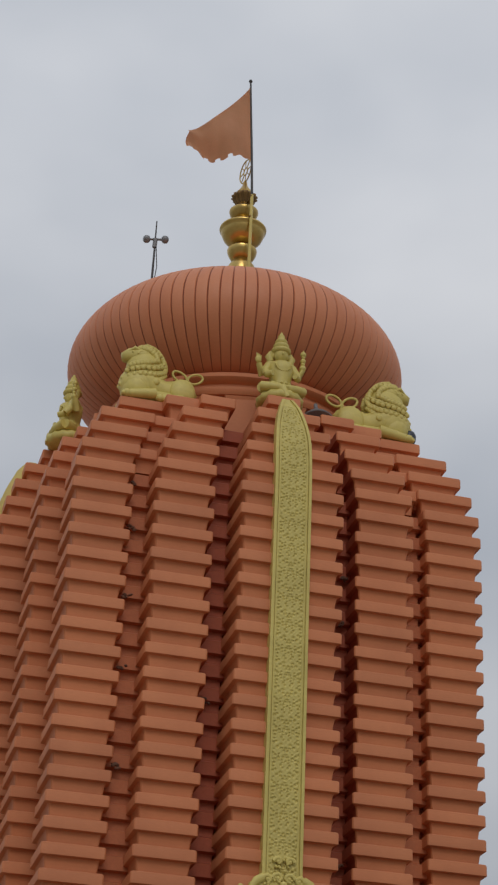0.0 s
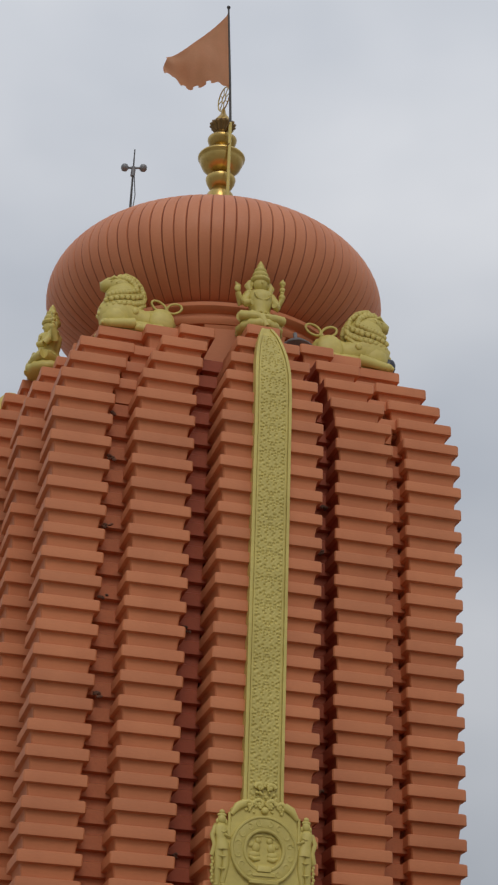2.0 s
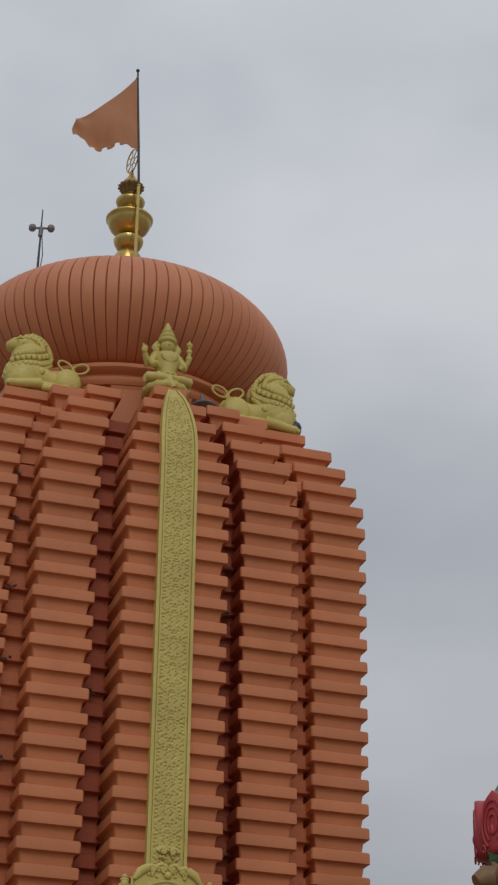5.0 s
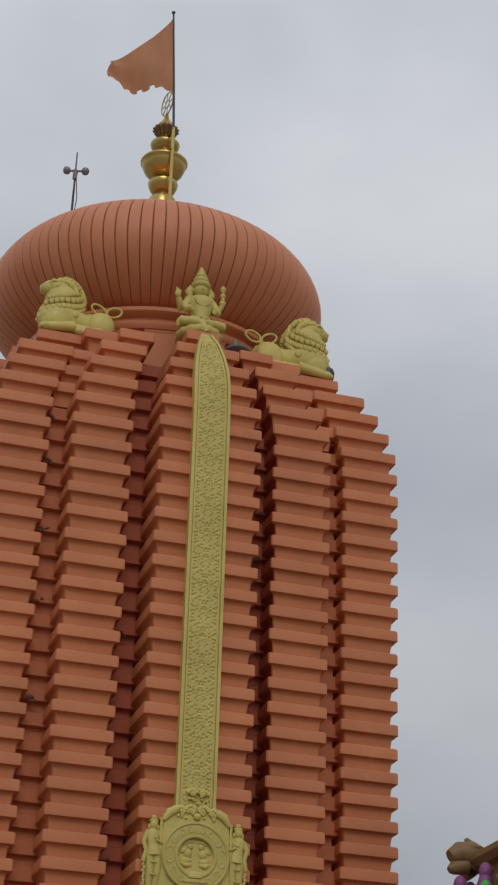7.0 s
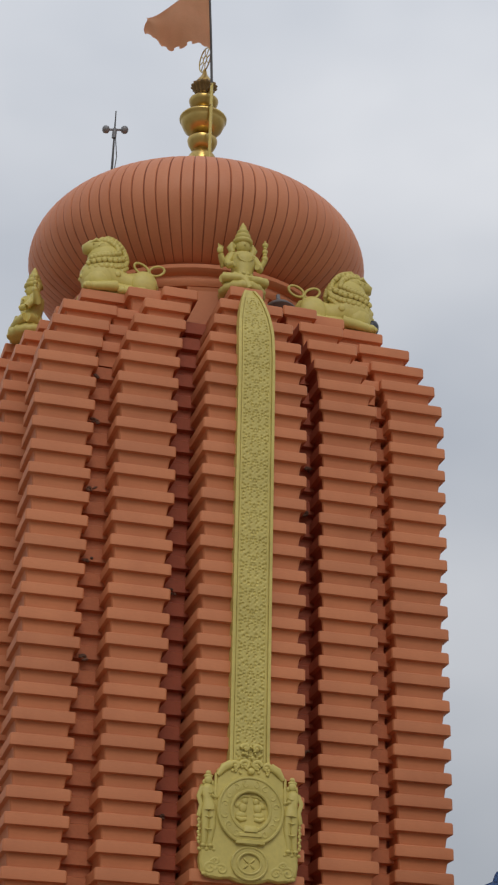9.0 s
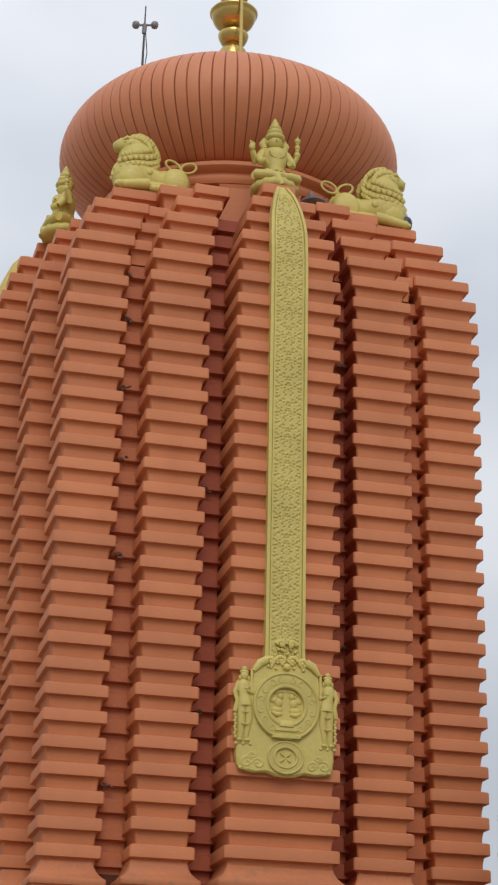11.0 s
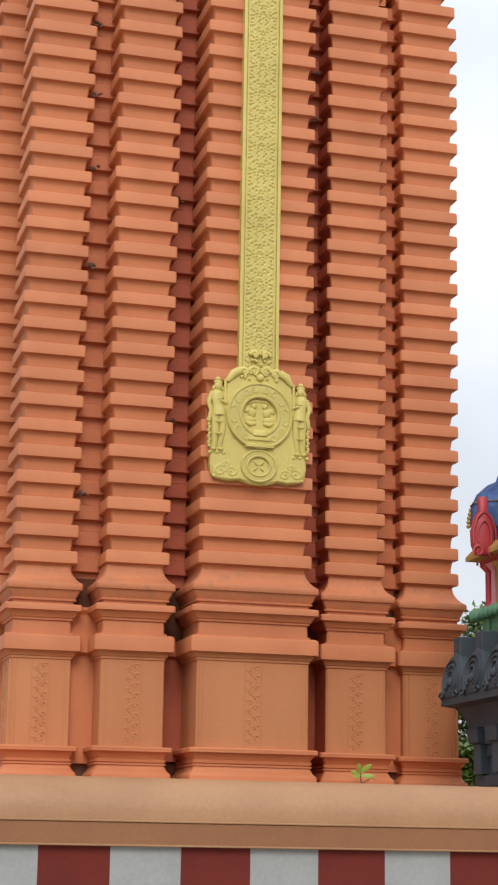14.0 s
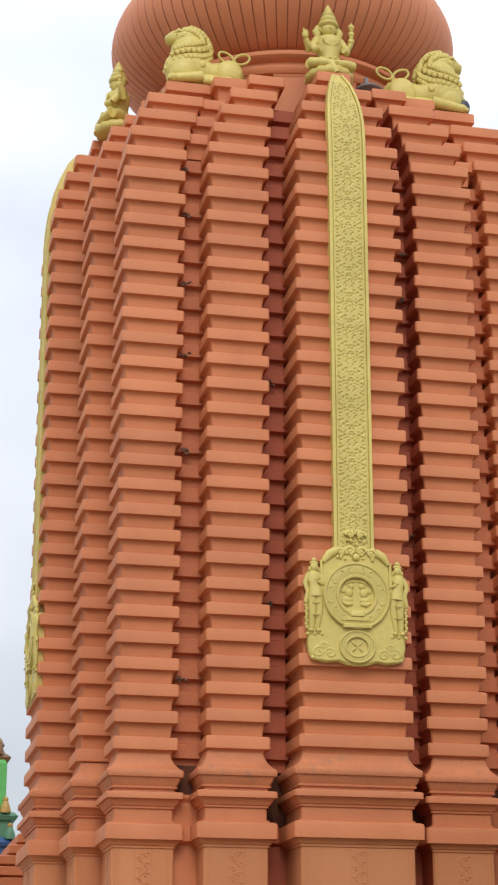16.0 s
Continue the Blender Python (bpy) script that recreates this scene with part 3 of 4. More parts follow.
def ribbon(bm, x_of, half_of, z0, z1, out, thick, n=70):
    """A strip that follows the band's curve; x_of and half_of give its centre and half width at a height."""
    rings = []
    for k in range(n + 1):
        z = z0 + (z1 - z0) * k / n
        y = -(band_line(z) + out)
        x, h = x_of(z), half_of(z)
        rings.append([bm.verts.new(p) for p in ((x - h, y, z), (x + h, y, z), (x + h, y + thick, z), (x - h, y + thick, z))])
    for a, b in zip(rings, rings[1:]):
        for i in range(4):
            bm.faces.new((a[i], a[(i + 1) % 4], b[(i + 1) % 4], b[i]))
    bm.faces.new(rings[0][::-1])
    bm.faces.new(rings[-1])


banner = thing("carved_banner", "yellow-painted carved band with round emblem plaque hanging down tower", "relief")
BX = -0.035
bm = bmesh.new()
ribbon(bm, lambda z: BX, band_half, 15.9, 28.45, 0.02, 0.20)
part("band", bm, YELLOW, banner)
for s in (-1, 1):
    bm = bmesh.new()
    ribbon(bm, lambda z: BX + s * (band_half(z) - 0.035), lambda z: 0.035, 15.9, 28.42, 0.075, 0.06)
    ribbon(bm, lambda z: BX + s * max(0.02, band_half(z) - 0.12), lambda z: 0.018, 15.9, 28.1, 0.05, 0.04)
    part("border", bm, YELLOW, banner)
# carved foliage between the borders: round bosses and drilled holes in a motif that is mirrored about the middle and repeats up the band
bm = bmesh.new()
rnd = random.Random(4)
CELL, ACROSS, PERIOD = 0.0175, 36, 0.66
pits = [(0.0, 0.10), (0.0, 0.41)]
while len(pits) < 24:
    p = (rnd.uniform(0.0, 0.31), rnd.uniform(0, PERIOD))
    if all(math.hypot(p[0] - q[0], (p[1] - q[1] + PERIOD / 2) % PERIOD - PERIOD / 2) > 0.062 for q in pits):
        pits.append(p)
size = [rnd.uniform(0.6, 1.25) for _ in pits]


def carving(x, z):
    """Height of the carved face at x from the middle and z up the band."""
    x, h = abs(x), 0.0
    for (px, pz), q in zip(pits, size):
        dz = (z - pz + PERIOD / 2) % PERIOD - PERIOD / 2
        r2 = ((x - px) ** 2 + dz * dz) / (0.021 * q) ** 2
        if r2 < 16:
            h += 0.007 * math.exp(-r2 / 6) - 0.062 * math.exp(-r2)
    return h + 0.003 * math.cos(x * 60) * math.cos(z * 57)


n_up = int((28.1 - 15.95) / CELL)
rows_of = []
for k in range(n_up + 1):
    z = 15.95 + CELL * k
    h = max(0.02, band_half(z) - 0.13)
    rows_of.append([bm.verts.new((BX + h * (2 * i / ACROSS - 1), -(band_line(z) + 0.040 + carving(h * (2 * i / ACROSS - 1), z) * (0 < i < ACROSS)), z)) for i in range(ACROSS + 1)])
for lo, hi in zip(rows_of, rows_of[1:]):
    for i in range(ACROSS):
        bm.faces.new((lo[i], lo[i + 1], hi[i + 1], hi[i]))
foliage = part("carved_foliage", bm, YELLOW, banner, "dense carved foliage", 80)
tagged(foliage, kind="stuff")

PY0 = -(RF + 0.03)
outline = [(-1.08, 13.50), (-0.98, 13.38), (-0.70, 13.33), (-0.45, 13.36), (-0.22, 13.29), (0.0, 13.27), (0.22, 13.29), (0.45, 13.36), (0.70, 13.33), (0.98, 13.38), (1.08, 13.50),
           (1.12, 13.7), (1.10, 14.3), (1.12, 15.38), (0.78, 15.45), (0.76, 15.75), (0.55, 15.86), (0.40, 15.98), (-0.40, 15.98), (-0.55, 15.86), (-0.76, 15.75), (-0.78, 15.45), (-1.12, 15.38), (-1.10, 14.3), (-1.12, 13.7)]
plq = new("plaque")
plq.parent = banner
plq.matrix_basis = Matrix.Translation((BX + 0.03, PY0, 0.02)) @ Matrix.Diagonal((1, 0.68, 1, 1))
bm = bmesh.new()
plate(bm, outline, -0.16, 0.12, 0.05)
part("backing", bm, YELLOW, plq, "", 40)
CZ = 14.85


def annulus(bm, cx, cz, r0, r1, ratio, y0, y1, n=48):
    """A flat ring in the xz plane with a front face at y0."""
    v = []
    for r, y in ((r0, y1), (r0, y0 + 0.015), (r0 + 0.015, y0), (r1 - 0.02, y0), (r1, y0 + 0.02), (r1, y1)):
        v.append([bm.verts.new((cx + r * math.cos(2 * math.pi * i / n), y, cz + ratio * r * math.sin(2 * math.pi * i / n))) for i in range(n)])
    for a, b in zip(v, v[1:]):
        for i in range(n):
            bm.faces.new((a[i], a[(i + 1) % n], b[(i + 1) % n], b[i]))


bm = bmesh.new()
annulus(bm, 0, CZ, 0.41, 0.77, 1.0, -0.25, -0.1)
ring_xz(bm, 0, -0.25, CZ, 0.735, 0.735, 0.035, 48, 7)
ring_xz(bm, 0, -0.25, CZ, 0.445, 0.445, 0.04, 48, 7)
for q in range(16):
    a = 2 * math.pi * (q + 0.5) / 16
    if abs(math.cos(a)) < 0.5 and math.sin(a) < 0:
        continue
    cx, cz, turn = 0.59 * math.cos(a), CZ + 0.59 * math.sin(a), (-1) ** q
    tube(bm, [(cx + (0.085 - 0.009 * j) * math.cos(a + turn * 0.8 * j), -0.245, cz + (0.085 - 0.009 * j) * math.sin(a + turn * 0.8 * j)) for j in range(8)], [0.026, 0.026, 0.025, 0.023, 0.021, 0.019, 0.017, 0.014], 6)
part("emblem_ring", bm, YELLOW, plq, "carved round ring", 50)
bm = bmesh.new()
for s in (-1, 1):
    ball(bm, (s * 0.21, -0.14, CZ - 0.09), (0.145, 0.08, 0.085), 12, 8)
    ball(bm, (s * 0.17, -0.15, CZ + 0.07), (0.10, 0.08, 0.12), 12, 8)
    ball(bm, (s * 0.13, -0.16, CZ + 0.22), (0.075, 0.07, 0.075), 10, 7)
    ball(bm, (s * 0.28, -0.15, CZ + 0.12), (0.09, 0.06, 0.06), 10, 7, Matrix.Rotation(0.6 * s, 4, "Y"))
    tube(bm, [(s * 0.10, -0.16, CZ - 0.17), (s * 0.22, -0.19, CZ - 0.20), (s * 0.32, -0.16, CZ - 0.14)], [0.05, 0.055, 0.04], 8)
    tube(bm, [(s * 0.02, -0.16, CZ + 0.34), (s * 0.16, -0.17, CZ + 0.33), (s * 0.26, -0.16, CZ + 0.27)], [0.03, 0.04, 0.03], 7)
loft_rect(bm, -0.16, 0.16, -0.31, -0.1, ((CZ - 0.47, 0.0), (CZ - 0.36, 0.0), (CZ - 0.33, 0.03)), corner=0.03)
loft_rect(bm, -0.27, 0.27, -0.29, -0.1, ((CZ - 0.57, 0.0), (CZ - 0.50, 0.0), (CZ - 0.48, 0.03)), corner=0.03)
loft_rect(bm, -0.33, 0.33, -0.31, -0.1, ((CZ - 0.73, 0.0), (CZ - 0.66, 0.0), (CZ - 0.64, 0.03)), corner=0.03)
part("emblem", bm, YELLOW, plq, "rounded carved emblem", 50)
bm = bmesh.new()
annulus(bm, 0, 13.70, 0.25, 0.42, 0.88, -0.21, -0.1)
ring_xz(bm, 0, -0.21, 13.70, 0.395, 0.35, 0.028, 40, 6)
ring_xz(bm, 0, -0.21, 13.70, 0.265, 0.23, 0.03, 32, 6)
for q in range(4):
    a = math.pi / 4 + math.pi / 2 * q
    ball(bm, (0.10 * math.cos(a), -0.16, 13.70 + 0.085 * math.sin(a)), (0.085, 0.045, 0.03), 8, 5, Matrix.Rotation(-a, 4, "Y"))
part("lower_ring", bm, YELLOW, plq, "", 50)
for s in (-1, 1):
    bm = bmesh.new()
    for cx, cz, r, turn in ((0.62, 13.53, 0.15, 1), (0.88, 13.55, 0.17, -1), (0.76, 13.70, 0.09, 1)):
        path = [(s * (cx + turn * (r - r * 0.055 * j) * math.cos(0.55 * j)), -0.16 - 0.003 * j, cz + (r - r * 0.055 * j) * 0.85 * math.sin(0.55 * j)) for j in range(15)]
        tube(bm, path, [0.05 - 0.0022 * j for j in range(15)], 10)
        ball(bm, (s * cx, -0.15, cz), (r * 0.6, 0.05, r * 0.5), 14, 9)
    ball(bm, (s * 0.76, -0.13, 13.54), (0.34, 0.05, 0.20), 20, 10)
    for q in range(6):
        ball(bm, (s * (0.50 + 0.10 * q), -0.15, 13.41 + 0.02 * (q % 2)), (0.07, 0.05, 0.045), 10, 7)
    bm.transform(Matrix.Translation((0, 0.035, 0)))
    part("scroll", bm, YELLOW, plq, "", 70)
for s in (-1, 1):
    bm = bmesh.new()
    x = s * 0.97
    ball(bm, (x, -0.20, 15.47), (0.095, 0.09, 0.11), 14, 10)
    ball(bm, (x, -0.19, 15.56), (0.11, 0.08, 0.05), 12, 8)
    ball(bm, (x, -0.19, 15.63), (0.065, 0.06, 0.06), 10, 7)
    for q in (-1, 1):
        ball(bm, (x + q * 0.10, -0.19, 15.42), (0.035, 0.04, 0.06), 8, 6)
    tube(bm, [(x, -0.17, 15.38), (x + 0.02 * s, -0.18, 15.26), (x + 0.01 * s, -0.18, 15.08), (x - 0.02 * s, -0.18, 14.94), (x - 0.03 * s, -0.18, 14.80)], [0.08, 0.155, 0.11, 0.15, 0.16], 12)
    for q in (-1, 1):
        tube(bm, [(x - 0.02 * s + q * 0.07, -0.18, 14.86), (x - 0.04 * s + q * 0.08, -0.19, 14.5), (x + q * 0.06, -0.17, 14.08)], [0.10, 0.085, 0.06], 10)
        ball(bm, (x + q * 0.08, -0.20, 14.03), (0.07, 0.08, 0.05), 9, 6)
    tube(bm, [(x + s * 0.13, -0.17, 15.30), (x + s * 0.21, -0.20, 15.10), (x + s * 0.15, -0.21, 14.90), (x + s * 0.20, -0.18, 14.66)], [0.06, 0.055, 0.05, 0.05], 10)
    tube(bm, [(x - s * 0.13, -0.17, 15.30), (x - s * 0.18, -0.20, 15.08), (x - s * 0.04, -0.26, 15.14)], 0.05, 10)
    for z0, wid, sag in ((15.27, 0.24, 0.10), (14.94, 0.28, 0.03), (14.70, 0.26, 0.06), (14.42, 0.24, 0.05)):
        for q in range(9):
            u = q / 8
            ball(bm, (x - 0.02 * s - wid / 2 + wid * u, -0.20 - 0.11 * math.sin(math.pi * u), z0 - sag * math.sin(math.pi * u)), (0.024, 0.018, 0.020), 7, 5)
    for q in range(11):
        ball(bm, (x + s * (0.17 + 0.02 * (q % 2)), -0.16, 14.80 - 0.07 * q), (0.04, 0.03, 0.045), 7, 5)
    for q in range(5):
        ball(bm, (x - 0.16 + 0.08 * q, -0.17, 13.95 + 0.03 * (q % 2)), (0.05, 0.06, 0.045), 8, 6)
    bm.transform(Matrix.Translation((0, 0.03, 0)))
    part("side_figure", bm, YELLOW, plq, "", 70)
bm = bmesh.new()
rnd = random.Random(9)
for s in (-1, 1):
    tube(bm, [(s * 0.46, -0.16, 16.02), (s * 0.62, -0.19, 15.93), (s * 0.76, -0.18, 15.74)], [0.10, 0.10, 0.05], 8)
    tube(bm, [(s * 0.80, -0.17, 15.78), (s * 0.80, -0.17, 15.2)], 0.035, 7)
    for cx, cz, r in ((0.13, 16.02, 0.13), (0.36, 15.98, 0.12), (0.13, 16.40, 0.11)):
        tube(bm, [(s * (cx + (r - 0.012 * j) * math.cos(0.8 * j)), -0.19, cz + (r - 0.012 * j) * 0.9 * math.sin(0.8 * j)) for j in range(8)], [0.05, 0.05, 0.05, 0.045, 0.04, 0.04, 0.035, 0.03], 7)
        ball(bm, (s * cx, -0.18, cz), (0.06, 0.06, 0.055), 8, 6)
for q in range(60):
    x, z = rnd.uniform(-0.44, 0.44), rnd.uniform(15.82, 16.5)
    if z > 16.12 and abs(x) > 0.26:
        continue
    ball(bm, (x, -0.18, z), (rnd.uniform(0.025, 0.05), 0.05, rnd.uniform(0.025, 0.045)), 7, 5, Matrix.Rotation(rnd.uniform(0, 3), 4, "Y"))
ball(bm, (0, -0.21, 15.88), (0.09, 0.08, 0.08), 10, 7)
bm.transform(Matrix.Translation((0, 0, -0.14)))
part("crest", bm, YELLOW, plq, "", 70)
copy_thing(banner, Matrix.Translation((-0.04, 0, 0)) @ TURN[1])


# ---------------------------------------------------------------- statues
def beads(bm, path, r, n):
    path = [Vector(p) for p in path]
    for i in range(n):
        u = i / (n - 1) * (len(path) - 1)
        k = min(int(u), len(path) - 2)
        ball(bm, path[k].lerp(path[k + 1], u - k), r, 7, 5)


def lion(name, label, m, s, size=0.96):
    """A crouching lion in profile, its head turned along s (-1 or 1) in x; base at z 0."""
    bm = bmesh.new()
    X = lambda x: s * x
    tube(bm, [(X(-1.0), 0, 0.40), (X(-0.85), 0, 0.48), (X(-0.55), 0, 0.52), (X(-0.15), 0, 0.50), (X(0.2), 0, 0.58), (X(0.42), 0, 0.72)],
         [0.20, 0.36, 0.42, 0.36, 0.44, 0.46], 18)
    ball(bm, (X(0.0), 0, 0.22), (1.02, 0.46, 0.24), 20, 10)                     # belly and base of the body
    ball(bm, (X(0.62), 0, 0.45), (0.44, 0.48, 0.48), 18, 12)                    # chest
    for yy in (-0.30, 0.30):
        ball(bm, (X(-0.62), yy, 0.48), (0.38, 0.20, 0.40), 16, 10)              # haunch
        tube(bm, [(X(-0.62), yy * 1.3, 0.16), (X(-0.3), yy * 1.45, 0.13), (X(-0.05), yy * 1.45, 0.11)], [0.17, 0.14, 0.12], 10)
        ball(bm, (X(0.0), yy * 1.45, 0.11), (0.15, 0.12, 0.11), 10, 7)
        tube(bm, [(X(0.15), yy * 1.35, 0.24), (X(0.5), yy * 1.5, 0.17), (X(0.85), yy * 1.4, 0.13)], [0.16, 0.14, 0.12], 10)
        ball(bm, (X(0.93), yy * 1.4, 0.12), (0.16, 0.14, 0.12), 10, 7)
        for q in range(3):
            ball(bm, (X(1.04), yy * 1.4 + (q - 1) * 0.08, 0.08), (0.06, 0.045, 0.06), 7, 5)
        ball(bm, (X(0.80), yy * 0.80, 1.54), (0.06, 0.05, 0.05), 9, 6)          # eye
        tube(bm, [(X(0.62), yy * 0.95, 1.60), (X(0.76), yy * 0.95, 1.66), (X(0.92), yy * 0.55, 1.58)], [0.04, 0.055, 0.03], 8)
        tube(bm, [(X(0.58 + 0.10 * math.cos(0.9 * j)), yy * 1.08, 1.46 + 0.10 * math.sin(0.9 * j)) for j in range(7)], 0.035, 7)
    ball(bm, (X(0.52), 0, 0.62), (0.60, 0.46, 0.56), 22, 14)                    # breast
    ball(bm, (X(0.42), 0, 1.16), (0.52, 0.44, 0.56), 24, 16)                    # neck
    ball(bm, (X(0.52), 0, 1.50), (0.44, 0.36, 0.32), 20, 14)                    # skull
    tube(bm, [(X(0.66), 0, 1.52), (X(0.84), 0, 1.50), (X(0.96), 0, 1.43), (X(0.98), 0, 1.34)], [0.27, 0.25, 0.20, 0.10], 14)
    tube(bm, [(X(0.66), 0, 1.28), (X(0.86), 0, 1.24)], [0.18, 0.11], 12)
    mane = (((0.62, 1.70), (0.36, 1.66), (0.16, 1.50), (0.12, 1.33), (0.38, 1.20), (0.62, 1.15), (0.86, 1.08)),
            ((0.46, 1.78), (0.14, 1.70), (-0.06, 1.48), (-0.10, 1.25), (0.18, 1.06), (0.58, 1.00), (0.94, 0.92)),
            ((-0.10, 1.40), (-0.14, 1.20), (-0.08, 1.02), (0.16, 0.88), (0.56, 0.83), (1.02, 0.74)),
            ((-0.12, 0.98), (0.06, 0.76), (0.30, 0.70), (0.66, 0.67), (1.06, 0.58)))
    for knots in mane:                                                          # scalloped ruffles sweep from the crown round the back to the breast
        for side in (-1, 1):
            line = []
            for q in range(17):
                u = q / 16 * (len(knots) - 1)
                k = min(int(u), len(knots) - 2)
                x, z = (knots[k][c] + (knots[k + 1][c] - knots[k][c]) * (u - k) for c in (0, 1))
                y = side * 0.47 * math.sqrt(max(0.05, 1 - ((x - 0.46) / 0.66) ** 2 - ((z - 1.08) / 0.86) ** 2))
                line.append((X(x), y, z))
                ball(bm, (X(x), y * 0.94, z - 0.03), (0.080, 0.055, 0.078), 9, 7)
            tube(bm, [(p[0], p[1] * 0.93, p[2] + 0.03) for p in line], 0.045, 7)
    for cx, tip in ((-1.02, -0.25), (-0.58, 0.35)):                             # looped tail
        tube(bm, [(X(cx + 0.21 * math.cos(a)), -0.06, 1.09 + 0.15 * math.sin(a) + tip * 0.21 * math.cos(a)) for a in (2 * math.pi * j / 20 for j in range(20))], 0.036, 7, closed=True)
    tube(bm, [(X(-0.8), 0, 0.75), (X(-0.80), -0.04, 0.95), (X(-0.80), -0.06, 1.10)], 0.05, 7)
    ball(bm, (X(0.14), -0.42, 0.62), (0.10, 0.05, 0.10), 10, 7)
    bm.transform(Matrix.Diagonal((size, 0.92, size, 1)))
    return solid(name, bm, YELLOW, label, "statue", "guardian statues on the tower", smooth=70, at=m)


def seated_figure(m):
    """A cross-legged crowned figure with four arms on a lotus cushion, base at z 0, looking along -y."""
    bm = bmesh.new()
    lathe(bm, ((0.52, 0.0), (0.60, 0.06), (0.62, 0.16), (0.55, 0.26), (0.48, 0.30)), 28, wave=lambda a: 1 + 0.04 * math.cos(14 * a))
    for s in (-1, 1):
        tube(bm, [(s * 0.18, 0.05, 0.44), (s * 0.44, -0.10, 0.44), (s * 0.56, -0.22, 0.42)], [0.19, 0.18, 0.14], 10)
        tube(bm, [(s * 0.56, -0.24, 0.42), (s * 0.30, -0.42, 0.36), (-s * 0.02, -0.46, 0.34)], [0.14, 0.12, 0.10], 10)
        ball(bm, (s * 0.06, -0.48, 0.36), (0.13, 0.09, 0.07), 9, 6)
        tube(bm, [(s * 0.30, 0.0, 1.22), (s * 0.42, -0.06, 1.02), (s * 0.42, -0.22, 0.82)], [0.13, 0.11, 0.10], 9)
        tube(bm, [(s * 0.42, -0.22, 0.82), (s * 0.30, -0.38, 0.80)], [0.10, 0.08], 9)
        tube(bm, [(s * 0.30, 0.05, 1.22), (s * 0.52, 0.06, 1.00), (s * 0.60, -0.02, 1.24)], [0.15, 0.13, 0.08], 10)
        ball(bm, (s * 0.24, 0.03, 1.24), (0.20, 0.17, 0.13), 12, 8)
        tube(bm, [(s * 0.24, 0.06, 1.66), (s * 0.31, 0.06, 1.52), (s * 0.26, 0.04, 1.36)], [0.08, 0.11, 0.09], 9)   # hair
        ball(bm, (s * 0.21, 0.02, 1.56), (0.05, 0.07, 0.10), 8, 6)
    for q, r in ((1.28, 0.09), (1.40, 0.06), (1.50, 0.08), (1.62, 0.055), (1.70, 0.085), (1.80, 0.03)):             # knobbed staff
        ball(bm, (0.60 + 0.02 * (q - 1.3), -0.04, q), (r, r * 0.9, r), 9, 7)
    ball(bm, (-0.62, -0.04, 1.34), (0.09, 0.06, 0.11), 9, 7)                                                        # open hand
    for q in range(4):
        tube(bm, [(-0.66 + 0.035 * q, -0.05, 1.40), (-0.68 + 0.04 * q, -0.06, 1.52 - 0.02 * q)], [0.024, 0.016], 6)
    tube(bm, [(-0.30, -0.30, 0.46), (-0.06, -0.50, 0.30), (0.06, -0.56, 0.02)], [0.13, 0.11, 0.08], 10)             # hanging shin
    tube(bm, [(0, 0.02, 0.42), (0, 0.0, 0.75), (0, -0.01, 1.05), (0, 0.0, 1.25), (0, 0.0, 1.36)], [0.36, 0.28, 0.34, 0.33, 0.15], 14)
    ball(bm, (0, -0.02, 1.56), (0.20, 0.20, 0.23), 14, 10)
    ball(bm, (0, -0.21, 1.53), (0.035, 0.04, 0.05), 7, 5)
    lathe(bm, ((0.22, 1.62), (0.27, 1.68), (0.26, 1.74), (0.19, 1.78), (0.22, 1.84), (0.20, 1.90), (0.14, 1.94), (0.17, 2.00), (0.14, 2.05), (0.09, 2.10), (0.10, 2.15), (0.05, 2.24), (0.02, 2.30)), 18)
    for i in range(13):
        a = math.pi * (0.08 + 0.84 * i / 12)
        ball(bm, (0.22 * math.cos(a), -0.30, 1.18 - 0.22 * math.sin(a)), 0.034, 7, 5)
    for i in range(15):
        a = 2 * math.pi * i / 15
        ball(bm, (0.30 * math.cos(a), 0.29 * math.sin(a), 0.60), 0.05, 7, 5)
    return solid("seated_statue", bm, YELLOW, "yellow-painted seated crowned figure with raised arms", "statue", "guardian statues on the tower", smooth=70, at=m)


deity = seated_figure(pose(0.03, -4.76, 28.75))
copy_thing(deity, pose(-4.84, -0.72, 28.75, 0, 0, -90))
lion("lion_statue", "yellow-painted crouching lion statue with curled mane and looped tail", pose(-3.0, -3.64, 28.75), -1)
lion("lion_statue", "yellow-painted crouching lion statue with curled mane and looped tail", pose(2.90, -3.64, 28.75), 1, 1.03)

def floodlight(m, r, mat, label):
    lamp = thing("floodlight", label, "floodlight", at=m)
    bm = bmesh.new()
    lathe(bm, ((0.05 * r, -0.55 * r), (0.45 * r, -0.5 * r), (0.85 * r, -0.2 * r), (r, 0.1 * r), (1.04 * r, 0.15 * r), (1.0 * r, 0.2 * r)), 22)
    part("housing", bm, mat, lamp, "", 50)
    bm = bmesh.new()
    tube(bm, [(0, 0.0, -0.4 * r), (0, 0.25 * r, -0.9 * r), (0, 0.3 * r, -1.3 * r)], 0.12 * r, 7)
    part("bracket", bm, mat, lamp, "", 50)


floodlight(pose(1.24, -4.15, 28.86, 155, 0, 0), 0.46, LAMP_GREY, "grey domed floodlight on ledge beside the statue")


